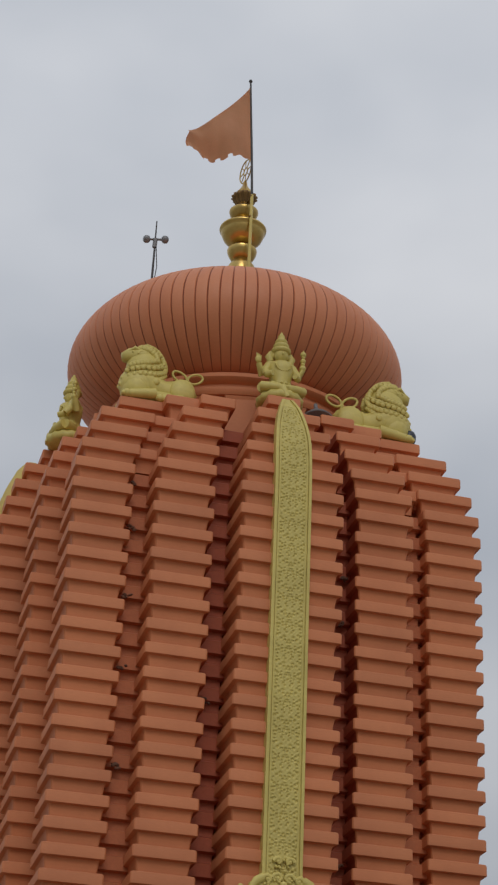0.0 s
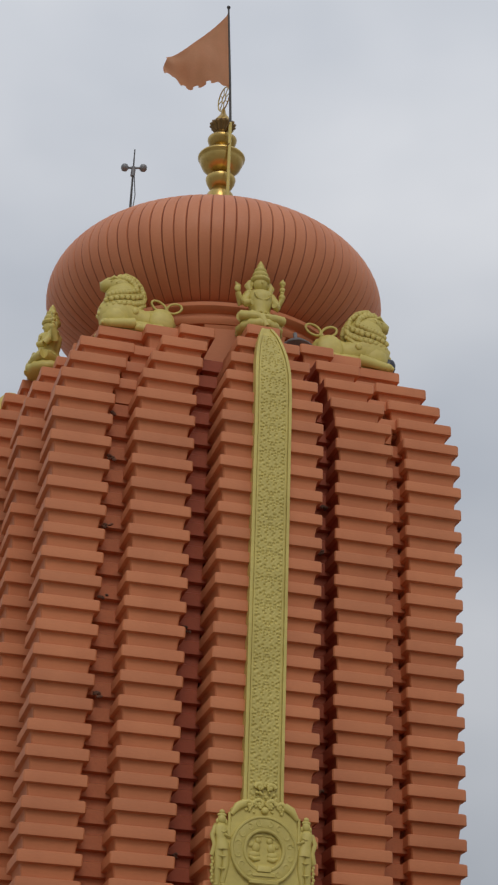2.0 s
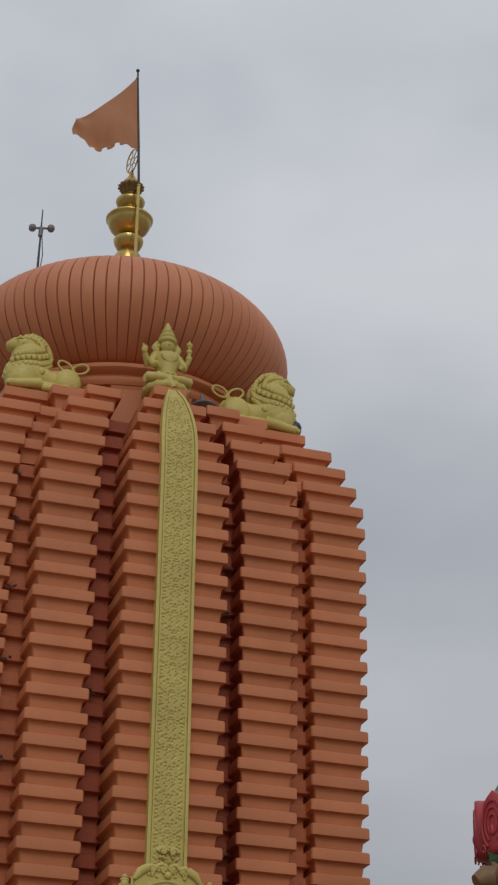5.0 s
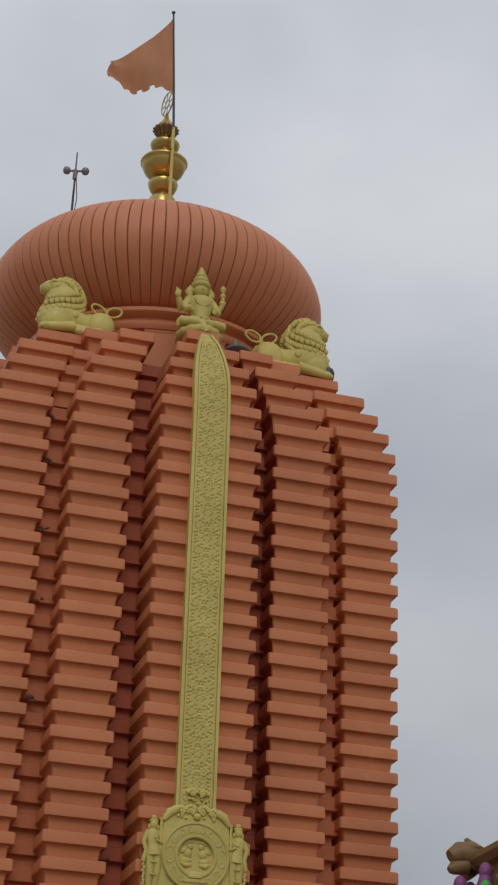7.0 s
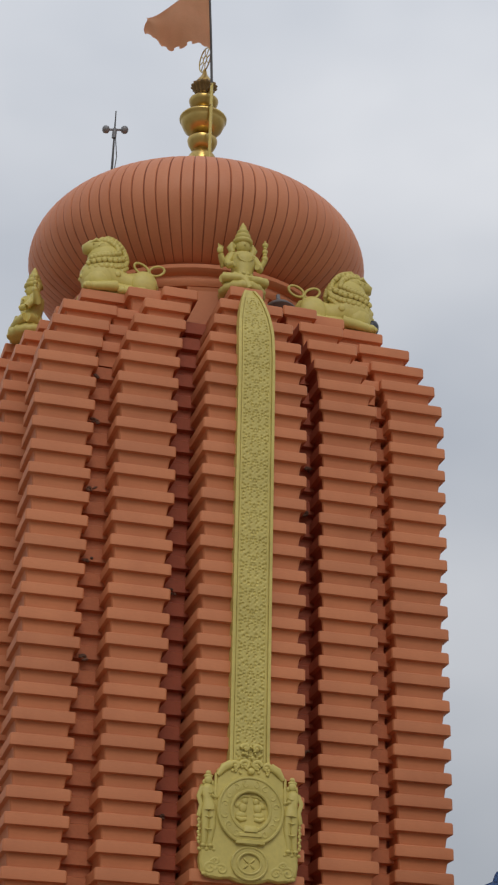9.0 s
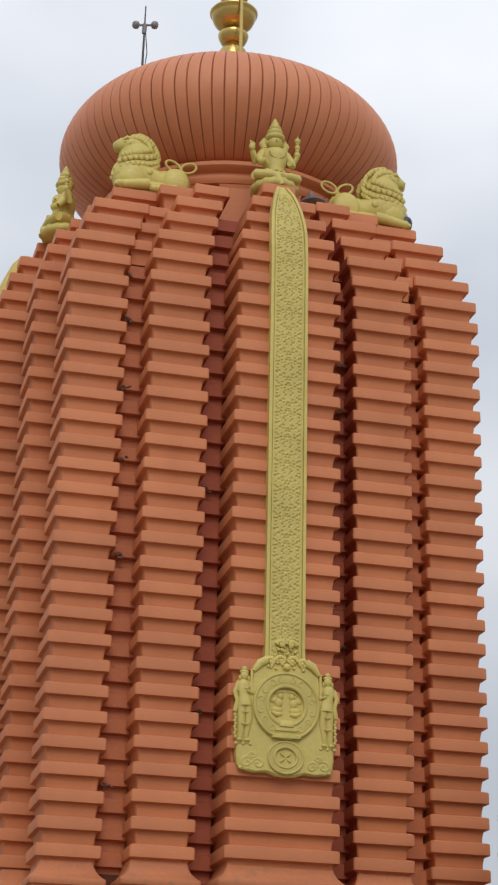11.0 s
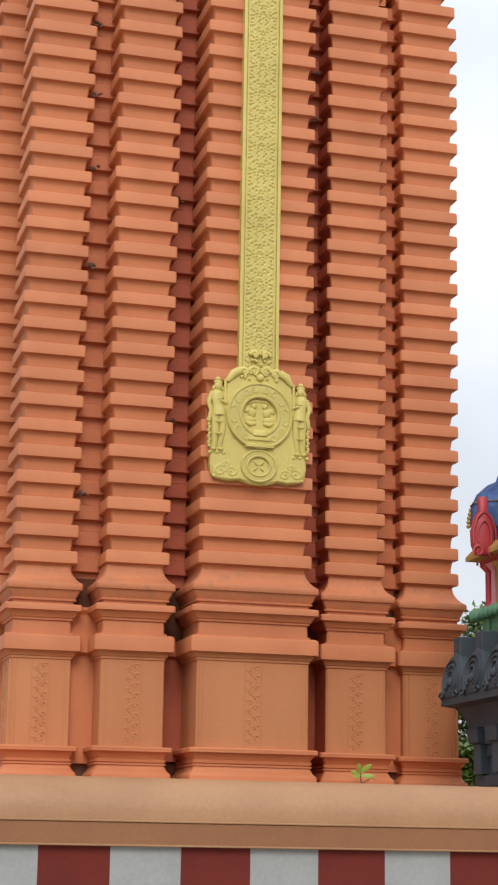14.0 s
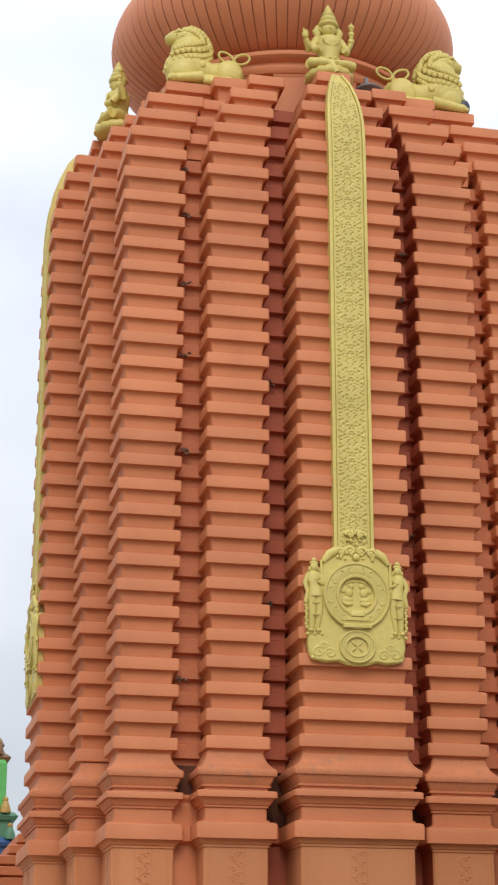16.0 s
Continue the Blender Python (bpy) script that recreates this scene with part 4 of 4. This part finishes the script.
# Lamp-shaped body that stands in for a dark, pigeon-like blob.
def spot(m, label):
    lamp = thing("spotlight", label, "spotlight", at=m)
    bm = bmesh.new()
    lathe(bm, ((0.05, 0.10), (0.13, 0.14), (0.18, 0.26), (0.19, 0.40), (0.15, 0.50), (0.06, 0.54)), 16)
    part("housing", bm, BLUE_BLACK, lamp, "", 50)
    bm = bmesh.new()
    loft_rect(bm, -0.09, 0.09, -0.09, 0.09, ((0.0, 0.0), (0.03, 0.0), (0.05, 0.05), (0.13, 0.06)), corner=0.02)
    part("foot", bm, BLUE_BLACK, lamp)


spot(pose(4.00, -3.72, 28.74), "small dark pigeon-like form on ledge beside the lion statue")

# ---------------------------------------------------------------- boundary wall with striped face and coping
WY = -16.0
wall = thing("wall_front", "maroon and white striped boundary wall under ochre coping", "wall", kind="structure")
SW, X_START = 1.149, -1.60
cop = []
for i in range(11):
    a = math.pi / 2 * i / 10
    cop.append((0.62 * math.sin(a), 5.74 + 0.70 * math.cos(a) ** 0.8 if i < 10 else 5.74))
for k in (-2,):
    x0 = X_START + k * 22
    bm = bmesh.new()
    ring = []
    for x in (x0, x0 + 88.0):
        pts = [(x, WY + 0.9, 6.44), (x, WY + 0.55, 6.44)] + [(x, WY + 0.55 - q, z) for q, z in cop] + [(x, WY - 0.07, 5.72), (x, WY + 0.9, 5.72)]
        ring.append([bm.verts.new(p) for p in pts])
    n = len(ring[0])
    for i in range(n):
        bm.faces.new((ring[0][i], ring[1][i], ring[1][(i + 1) % n], ring[0][(i + 1) % n]))
    bm.faces.new(ring[0])
    bm.faces.new(ring[1][::-1])
    bmesh.ops.recalc_face_normals(bm, faces=list(bm.faces))
    part("coping", bm, EAVE, wall, "ochre rounded coping", 30)
    bm = bmesh.new()
    loft_rect(bm, x0, x0 + 88.0, WY - 0.075, WY + 0.9, ((5.36, 0.0), (5.70, 0.0), (5.718, 0.012)), corner=0.004)
    part("fascia", bm, EAVE_EDGE, wall, "ochre fascia band")
    for z in (5.728, 5.352):
        bm = bmesh.new()
        loft_rect(bm, x0, x0 + 88.0, WY - 0.098, WY + 0.3, ((z - 0.012, 0.008), (z - 0.004, 0.0), (z + 0.012, 0.0), (z + 0.022, 0.014)), corner=0.004)
        part("lip", bm, EAVE, wall, "pale worn lip")
for k in range(-34, 35):
    bm = bmesh.new()
    x0 = X_START + k * SW
    d = 0.006 if k % 2 else 0.0
    loft_rect(bm, x0, x0 + SW, WY + 0.02 - d, WY + 0.35, ((0.0, 0.0), (5.359, 0.0)), corner=0.004)
    part("stripe", bm, MAROON if k % 2 == 0 else WHITE, wall, "maroon stripe" if k % 2 == 0 else "white stripe")


# ---------------------------------------------------------------- painted shrine with a granite wall
def scroll_arch(bm, w, h, y, mi=0, curls=3):
    """A carved horseshoe gable in the xz plane, base at z 0: a thick leaf with raised bands and curled ends."""
    out = [(w * 0.5 * math.sin(a) ** 0.7 * (1 if a < math.pi / 2 else 1.0), h * (0.50 - 0.44 * math.cos(a))) for a in (math.pi * (0.12 + 0.76 * j / 9) for j in range(10))]
    ring = out + [(0.0, h)] + [(-x, z) for x, z in out[::-1]]
    plate(bm, ring, y - 0.08, y + 0.14, 0.03, mi)
    for c in range(curls):
        q = 0.86 - c * 0.25
        tube(bm, [(w * 0.5 * q * math.sin(a), y - 0.09, h * (0.48 - 0.42 * q * math.cos(a))) for a in (math.pi * (0.16 + 0.84 * j / 10) for j in range(11))] + [(-w * 0.5 * q * math.sin(a), y - 0.09, h * (0.48 - 0.42 * q * math.cos(a))) for a in (math.pi * (1 - 0.84 * (j + 1) / 10) for j in range(10))], 0.045 * w, 6, mi)
    for s in (-1, 1):
        tube(bm, [(s * w * (0.40 + (0.13 - 0.012 * j) * math.cos(j * 0.75)), y - 0.10, h * (0.13 + (0.09 - 0.009 * j) * math.sin(j * 0.75))) for j in range(9)], 0.03 * w, 6, mi)
    ball(bm, (0, y - 0.1, h * 0.40), (0.09 * w, 0.06, 0.09 * h), 8, 6, mi=mi)


shrine = thing("painted_shrine", "small shrine with dark granite walls and brightly painted tiers", "shrine", at=pose(6.95, -10.25, 0, 0, 0, 0))
bm = bmesh.new()
loft_rect(bm, -2.3, 2.3, -2.3, 2.3, ((0.0, 0.0), (6.7, 0.0), (6.75, -0.1), (6.95, -0.1), (7.0, 0.0), (7.35, 0.0), (7.37, -0.06), (7.6, -0.06), (7.62, -0.14), (7.95, -0.14), (7.98, -0.2), (8.1, -0.22), (8.3, -0.32), (8.42, -0.42)))
part("granite_wall", bm, GRANITE, shrine, "dark granite wall with mouldings", 30)
bm = bmesh.new()
loft_rect(bm, -2.95, 2.95, -2.95, 2.95, ((8.42, 0.25), (8.48, 0.0), (8.64, 0.0), (8.9, 0.06), (9.2, 0.18), (9.45, 0.40), (9.6, 0.55), (9.9, 0.55)))
part("granite_cornice", bm, GRANITE, shrine, "dark granite curved cornice", 30)
for face in range(4):
    for i in range(5):
        bm = bmesh.new()
        scroll_arch(bm, 0.95, 1.1, 0.0)
        x = -2.4 + i * 1.2
        part("cornice_arch", bm, GRANITE, shrine, "carved granite arch", 60, Matrix.Rotation(radians(90 * face), 4, "Z") @ pose(x, -2.93, 8.52, -10))
        bm = bmesh.new()
        loft_rect(bm, -0.19, 0.19, -0.16, 0.22, ((0, 0), (0.50, 0.0), (0.53, 0.03)), corner=0.02)
        part("granite_block", bm, GRANITE, shrine, "", None, Matrix.Rotation(radians(90 * face), 4, "Z") @ pose(x, -2.62, 9.42))
    for i in range(5):
        x = -2.0 + i
        bm = bmesh.new()
        loft_rect(bm, x - 0.18, x + 0.18, -2.52, -2.25, ((7.0, 0), (7.62, 0.0), (7.66, -0.08), (7.95, -0.12)), corner=0.02)
        part("granite_bracket", bm, GRANITE, shrine, "", None, Matrix.Rotation(radians(90 * face), 4, "Z"))


def tier(z, half, h, wall_mat, corn_mat):
    bm = bmesh.new()
    loft_rect(bm, -half, half, -half, half, ((z, 0), (z + h * 0.62, 0.0), (z + h * 0.63, -0.12), (z + h * 0.7, -0.2)))
    part("tier_wall", bm, wall_mat, shrine, "", 30)
    bm = bmesh.new()
    loft_rect(bm, -half - 0.42, half + 0.42, -half - 0.42, half + 0.42, ((z + h * 0.70, 0.15), (z + h * 0.72, 0.0), (z + h * 0.78, 0.0), (z + h * 0.9, 0.14), (z + h, 0.4)))
    part("tier_cornice", bm, corn_mat, shrine, "", 30)


bm = bmesh.new()
loft_rect(bm, -2.25, 2.25, -2.25, 2.25, ((9.85, 0), (10.3, 0.0), (10.32, -0.12), (10.42, -0.2), (10.55, -0.12), (10.6, 0.2)))
part("green_cornice", bm, GREEN, shrine, "green painted cornice with scalloped rim", 30)
for face in range(4):
    q = Matrix.Rotation(radians(90 * face), 4, "Z")
    for i in range(19):
        bm = bmesh.new()
        ball(bm, (-2.3 + i * 0.256, -2.42, 10.42), (0.11, 0.12, 0.13), 8, 6)
        part("scallop", bm, GREEN, shrine, "", 60, q)
    for i in range(7):
        bm = bmesh.new()
        x = -1.8 + i * 0.6
        loft_rect(bm, x - 0.09, x + 0.09, -2.33, -2.15, ((9.9, 0), (10.0, 0.02), (10.2, 0.02), (10.3, 0)), corner=0.01)
        part("railing_post", bm, GREEN, shrine, "", None, q)
tier(10.6, 2.10, 1.45, RED, OCHRE)
for face in range(4):
    for k, x in enumerate((-2.0, -1.68, -1.36, -1.04, 1.04, 1.36, 1.68, 2.0)):
        bm = bmesh.new()
        loft_rect(bm, x - 0.09, x + 0.09, -2.23, -1.95, ((10.6, -0.03), (10.7, 0), (11.35, 0.0), (11.5, -0.1)), corner=0.02)
        part("pilaster", bm, (RED, PINK, OCHRE, RED, RED, OCHRE, PINK, RED)[k], shrine, "", 30, Matrix.Rotation(radians(90 * face), 4, "Z"))
    # barrel-roofed corner pavilions with a red arch in front
    for x in (-1.9, 0.0, 1.9):
        q = Matrix.Rotation(radians(90 * face), 4, "Z")
        bm = bmesh.new()
        lathe(bm, ((0.52, 0.0), (0.63, 0.14), (0.69, 0.42), (0.68, 0.74), (0.55, 1.06), (0.32, 1.27), (0.12, 1.36), (0.07, 1.5), (0.02, 1.58)), 24)
        part("pavilion_roof", bm, BLUE, shrine, "blue painted dome roof", 50, q @ pose(x, -1.9, 12.0))
        bm = bmesh.new()
        lathe(bm, ((0.645, 0.24), (0.705, 0.27), (0.645, 0.30)), 24)
        lathe(bm, ((0.64, 0.80), (0.69, 0.83), (0.64, 0.86)), 24)
        part("roof_line", bm, WHITE, shrine, "white painted line", 50, q @ pose(x, -1.9, 12.0))
        # the arches on the flanks stand square to the front
        side = 2.6 if face == 1 else -2.6
        bm = bmesh.new()
        plate(bm, [(-0.16, 0.0), (0.16, 0.0), (0.27, 0.20), (0.29, 0.48), (0.22, 0.74), (0.10, 0.90), (-0.10, 0.90), (-0.22, 0.74), (-0.29, 0.48), (-0.27, 0.20)], -0.06, 0.16, 0.03)
        loft_rect(bm, -0.10, 0.10, -0.06, 0.12, ((0.85, 0), (1.2, 0.0), (1.22, 0.02)), corner=0.01)
        for s in (-1, 1):
            tube(bm, [(s * (0.17 + (0.15 - 0.011 * j) * math.cos(0.7 * j - 0.4)), -0.08, 0.06 + (0.15 - 0.011 * j) * math.sin(0.7 * j - 0.4)) for j in range(11)], 0.030, 7)
            tube(bm, [(s * 0.30, -0.07, 0.22), (s * 0.30, -0.08, 0.50), (s * 0.20, -0.08, 0.76), (s * 0.06, -0.08, 0.88)], 0.030, 7)
            tube(bm, [(s * 0.17, -0.07, 0.26), (s * 0.18, -0.08, 0.48), (s * 0.11, -0.08, 0.64), (0, -0.08, 0.72)], 0.026, 7)
        part("red_arch", bm, RED, shrine, "red painted scrolled arch", 60, (pose(side, -0.63 - x, 11.60) if face % 2 else q @ pose(x, -2.58, 11.60)) @ Matrix.Diagonal((0.86, 1, 1.04, 1)))
        bm = bmesh.new()
        for k in range(30):
            a = math.pi * k / 29
            ball(bm, (0.70 * math.cos(a), 0, 0.36 + 0.86 * math.sin(a)), (0.05, 0.07, 0.05), 7, 5)
        part("gold_crest", bm, OCHRE, shrine, "gold painted crest of knobs", 60, q @ pose(x, -2.1, 12.0))
tier(12.3, 1.35, 1.5, BLUE, BROWN)
for face in range(4):
    q = Matrix.Rotation(radians(90 * face), 4, "Z")
    for x in (-1.3, 0.0, 1.3):
        bm = bmesh.new()
        ball(bm, (0, 0, 0.55), (0.16, 0.15, 0.2), 10, 7)
        tube(bm, [(0, 0, 0.0), (0, -0.03, 0.2), (0, 0, 0.45)], [0.26, 0.2, 0.14], 10)
        ball(bm, (-0.2, -0.1, 0.2), 0.13, 8, 6, mi=1)
        ball(bm, (0.2, -0.1, 0.2), 0.13, 8, 6, mi=1)
        part("stucco_bust", bm, [PURPLE, BRIGHT_GREEN], shrine, "small rounded painted stucco ornament", 60, q @ pose(x, -1.72, 13.72))
bm = bmesh.new()
loft_rect(bm, -1.25, 1.25, -1.25, 1.25, ((13.7, 0), (14.6, 0.0), (14.65, -0.15), (14.8, -0.25), (14.95, -0.2), (15.05, 0.2)))
part("upper_wall", bm, BROWN, shrine, "", 30)
for face in range(4):
    q = Matrix.Rotation(radians(90 * face), 4, "Z")
    for i in range(4):
        for j in range(4):
            bm = bmesh.new()
            ball(bm, (-0.95 + i * 0.6 + 0.3 * (j % 2), -1.27, 13.85 + 0.22 * j), (0.09, 0.05, 0.07), 7, 5)
            part("gold_stud", bm, OCHRE, shrine, "", 60, q)
    for x in (-1.35, 1.35):
        bm = bmesh.new()
        tube(bm, [(0, 0.3, 0.0), (0, 0.0, 0.1), (0, -0.28, 0.12), (0, -0.48, 0.02)], [0.26, 0.3, 0.24, 0.14], 10)
        tube(bm, [(0, -0.1, -0.14), (0, -0.40, -0.22), (0, -0.5, -0.28)], [0.2, 0.15, 0.08], 9)
        tube(bm, [(0, 0.0, 0.32), (0, -0.1, 0.45)], [0.12, 0.04], 8)
        part("spout_head", bm, BROWN, shrine, "brown gold corner ornament with open jaws", 60, q @ pose(x, -1.45, 14.85, 0, 0, 0))
bm = bmesh.new()
lathe(bm, ((0.75, 15.0), (0.75, 15.6), (0.92, 15.75), (1.0, 16.1), (0.98, 16.6), (0.85, 17.1), (0.6, 17.5), (0.35, 17.75), (0.2, 17.9)), 8)
part("shrine_dome", bm, GREEN, shrine, "green painted eight-sided dome", 20)
for k in range(8):
    bm = bmesh.new()
    scroll_arch(bm, 0.68, 1.45, 0.0)
    part("dome_arch", bm, RED, shrine, "red painted scrolled arch", 60, Matrix.Rotation(radians(45 * k + 22.5), 4, "Z") @ pose(0, -1.03, 15.7, 0))
bm = bmesh.new()
lathe(bm, ((0.3, 17.85), (0.34, 18.0), (0.15, 18.1), (0.3, 18.3), (0.32, 18.45), (0.12, 18.6), (0.04, 18.95)), 20)
part("finial", bm, GOLD, shrine, "", 50)

# ---------------------------------------------------------------- far painted gateway tower
gate = thing("gateway_tower", "distant painted gateway tower with green panels and stucco tiers", "gateway tower", at=pose(-8.62, 20, 0))
mats = [(PINK, BLUE), (BLUE, GREEN), (GREEN, OCHRE), (BROWN, BROWN)]
for k, (z0, z1, half) in enumerate(((0.0, 10.9, 3.75), (10.9, 12.1, 3.62), (12.1, 13.0, 3.45), (13.0, 15.0, 3.15))):
    wm, cm = mats[k]
    bm = bmesh.new()
    loft_rect(bm, -half, half, -2.0 + 0.2 * k, 2.0 - 0.2 * k, ((z0, 0), (z1 - 0.35, 0.0), (z1 - 0.33, -0.12), (z1 - 0.2, -0.2), (z1 - 0.1, -0.1), (z1, 0.1)))
    part("tier", bm, wm, gate, "", 30)
    for i in range(9):
        bm = bmesh.new()
        x = -half + 0.25 + i * (2 * half - 0.5) / 8
        tube(bm, [(0, 0, 0), (0, -0.05, 0.15), (0, 0, 0.32)], [0.2, 0.16, 0.10], 8)
        ball(bm, (0, 0, 0.4), 0.10, 8, 6, mi=1)
        part("stucco_ornament", bm, [cm, OCHRE], gate, "", 60, pose(x, -2.1 + 0.2 * k, z1 - 0.05))
for i in range(7):
    bm = bmesh.new()
    x = -2.9 + i * 0.965
    loft_rect(bm, x - 0.32, x + 0.32, -1.62, -1.3, ((13.1, 0), (14.6, 0.0), (14.85, 0.15)), corner=0.03)
    part("green_panel", bm, BRIGHT_GREEN, gate, "bright green panel", 30)
for i in range(8):
    bm = bmesh.new()
    lathe(bm, ((0.2, 15.0), (0.26, 15.15), (0.12, 15.3), (0.2, 15.45), (0.05, 15.7)), 12, centre=(-3.05 + i * 0.87, 0))
    part("finial", bm, BROWN, gate, "", 50)


# stepped porch roof behind the tower
porch = thing("porch_roof", "terracotta-painted stepped porch roof with a yellow finial", "roof")
for k in range(7):
    bm = bmesh.new()
    loft_rect(bm, -6.12 - 0.24 * k, -3.6, 6.2 - 0.05 * k, 11.0 + 0.05 * k, ((10.62 - 0.30 * k, 0.10), (10.66 - 0.30 * k, 0.0), (10.86 - 0.30 * k, 0.0), (10.89 - 0.30 * k, 0.04)), corner=0.03)
    part("roof_step", bm, TERRA, porch, "", 35)
bm = bmesh.new()
loft_rect(bm, -5.85, -3.6, 6.3, 10.9, ((0.0, 0), (10.6, 0.0)))
part("porch_core", bm, TERRA, porch)
bm = bmesh.new()
loft_rect(bm, -7.45, -3.6, 5.95, 11.2, ((0.0, 0.2), (8.5, 0.2), (8.6, 0.0), (8.8, 0.0)))
part("porch_wall", bm, TERRA, porch)
bm = bmesh.new()
lathe(bm, ((0.26, 9.6), (0.34, 9.75), (0.36, 9.95), (0.30, 10.2), (0.18, 10.36), (0.05, 10.45)), 18, centre=(-7.0, 6.0), wave=lambda a: 1 + 0.05 * math.cos(9 * a))
part("finial", bm, YELLOW, porch, "yellow-painted lobed finial", 50)
bm = bmesh.new()
loft_rect(bm, -7.3, -6.7, 5.7, 6.3, ((8.8, 0.0), (9.2, 0.0), (9.35, 0.06), (9.62, 0.16)))
part("finial_base", bm, TERRA, porch, "", 35)

# ---------------------------------------------------------------- trees and plant
def leaf_cloud(bm, centre, radii, count, size, rng, mi=0):
    for _ in range(count):
        while True:
            p = Vector((rng.uniform(-1, 1), rng.uniform(-1, 1), rng.uniform(-1, 1)))
            if 0.25 < p.length < 1:
                break
        c = Vector(centre) + Vector((p.x * radii[0], p.y * radii[1], p.z * radii[2]))
        d = Vector((rng.gauss(0, 1), rng.gauss(0, 1), rng.gauss(0, 0.7))).normalized()
        u = d.cross(Vector((0, 0, 1)))
        u = u.normalized() if u.length > 0.1 else Vector((1, 0, 0))
        s = size * rng.uniform(0.6, 1.3)
        tip, side, up = d * s, u * s * 0.32, d.cross(u) * s * 0.12
        a, b, e, f = bm.verts.new(c), bm.verts.new(c + tip * 0.5 + side + up), bm.verts.new(c + tip), bm.verts.new(c + tip * 0.5 - side + up)
        bm.faces.new((a, b, e)).material_index = mi
        bm.faces.new((a, e, f)).material_index = mi


def tree(x, y, height, spread, seed):
    rng = random.Random(seed)
    t = thing("tree", "leafy green tree behind the shrine", "tree", "trees behind the temple", at=pose(x, y, 0))
    bm = bmesh.new()
    tube(bm, [(0, 0, 0), (0.1, 0.05, height * 0.3), (0.0, 0.1, height * 0.6), (0.1, 0, height * 0.85)], [0.28, 0.22, 0.14, 0.05], 9)
    tips = []
    for k in range(9):
        a = 2.4 * k
        z = height * (0.35 + 0.05 * k)
        r = spread * rng.uniform(0.5, 0.85)
        e = (r * math.cos(a), r * math.sin(a), z + rng.uniform(0.6, 1.6))
        tube(bm, [(0, 0.05, z), (e[0] * 0.5, e[1] * 0.5, z + 0.5), e], [0.1, 0.07, 0.03], 6)
        tips.append(e)
    part("trunk", bm, BARK, t, "", 50)
    bm = bmesh.new()
    for e in tips + [(0, 0, height * 0.9), (0.5, 0.4, height * 0.75)]:
        leaf_cloud(bm, e, (spread * 0.45, spread * 0.45, spread * 0.36), 1700, 0.20, rng)
    part("crown", bm, LEAF, t)
    return t


tree(10.2, 4.0, 13.0, 2.4, 3)
tree(13.0, 7.0, 10.8, 3.0, 5)
tree(8.2, 1.0, 8.6, 1.7, 8)
rng = random.Random(11)
plant = thing("small_plant", "small fresh green weed growing on the tower foot", "plant", at=pose(2.52, -6.3, 6.79))
bm = bmesh.new()
tube(bm, [(0, 0, 0), (-0.03, -0.02, 0.18), (-0.06, -0.03, 0.38)], [0.015, 0.012, 0.008], 5)
tube(bm, [(0.0, 0, 0.02), (0.22, -0.02, 0.16), (0.33, -0.02, 0.10)], [0.01, 0.008, 0.005], 5)
part("stem", bm, BARK, plant)
for k, (dx, dz, L) in enumerate(((-0.8, 0.25, 0.30), (-0.25, 0.85, 0.26), (0.6, 0.5, 0.32), (0.95, -0.05, 0.34), (-0.7, -0.3, 0.22))):
    bm = bmesh.new()
    c = Vector((-0.04, -0.02, 0.20 + 0.03 * (k % 3)))
    d = Vector((dx, -0.35, dz)).normalized()
    u = d.cross(Vector((0.1, -1, 0.25))).normalized() * 0.06
    fold = Vector((0, -0.02, 0))
    pts = [c, c + d * L * 0.3 + u * 0.8, c + d * L * 0.6 + u, c + d * L * 0.85 + u * 0.55, c + d * L, c + d * L * 0.85 - u * 0.55, c + d * L * 0.6 - u, c + d * L * 0.3 - u * 0.8]
    mid = [c + d * L * f + fold for f in (0.3, 0.6, 0.85)]
    v = [bm.verts.new(p) for p in pts]
    m = [bm.verts.new(p) for p in mid]
    for f in ((v[0], v[1], m[0]), (v[1], v[2], m[1], m[0]), (v[2], v[3], m[2], m[1]), (v[3], v[4], m[2]), (v[4], v[5], m[2]), (v[5], v[6], m[1], m[2]), (v[6], v[7], m[0], m[1]), (v[7], v[0], m[0])):
        bm.faces.new(f)
    part("leaf", bm, FRESH_LEAF, plant, "", 60)

# ---------------------------------------------------------------- slat courses of the tower, piece by piece
cache = {}
rest = bmesh.new()
rng = random.Random(2)
for face, kind, x, half, front, row in pier_blocks():
    depth = 2 * half if kind == "corner" else front - 4.0
    jig = rng.uniform(-0.006, 0.006)
    near = face == 0 or (face == 1 and kind in ("centre", "corner", "side")) or (face == 3 and kind == "corner")
    if near:
        # the ends that line the deep gap beside the central pier hold its shade as deep red
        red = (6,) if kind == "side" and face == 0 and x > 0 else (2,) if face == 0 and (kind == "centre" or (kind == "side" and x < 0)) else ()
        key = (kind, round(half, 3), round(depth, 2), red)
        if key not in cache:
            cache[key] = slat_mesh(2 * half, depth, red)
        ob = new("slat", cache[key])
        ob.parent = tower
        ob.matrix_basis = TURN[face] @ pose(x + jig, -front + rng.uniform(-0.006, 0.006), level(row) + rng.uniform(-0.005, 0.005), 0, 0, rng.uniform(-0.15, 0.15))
    else:
        tmp = bmesh.new()
        loft_rect(tmp, x - half, x + half, -front, -front + depth, [(level(row) + q, w) for q, w in SLAT], corner=0.03)
        tmp.transform(TURN[face])
        me = bpy.data.meshes.new("tmp")
        tmp.to_mesh(me)
        tmp.free()
        rest.from_mesh(me)
        bpy.data.meshes.remove(me)
ob = part("far_slats", rest, TERRA, tower, "", 35)
tagged(ob, kind="stuff")
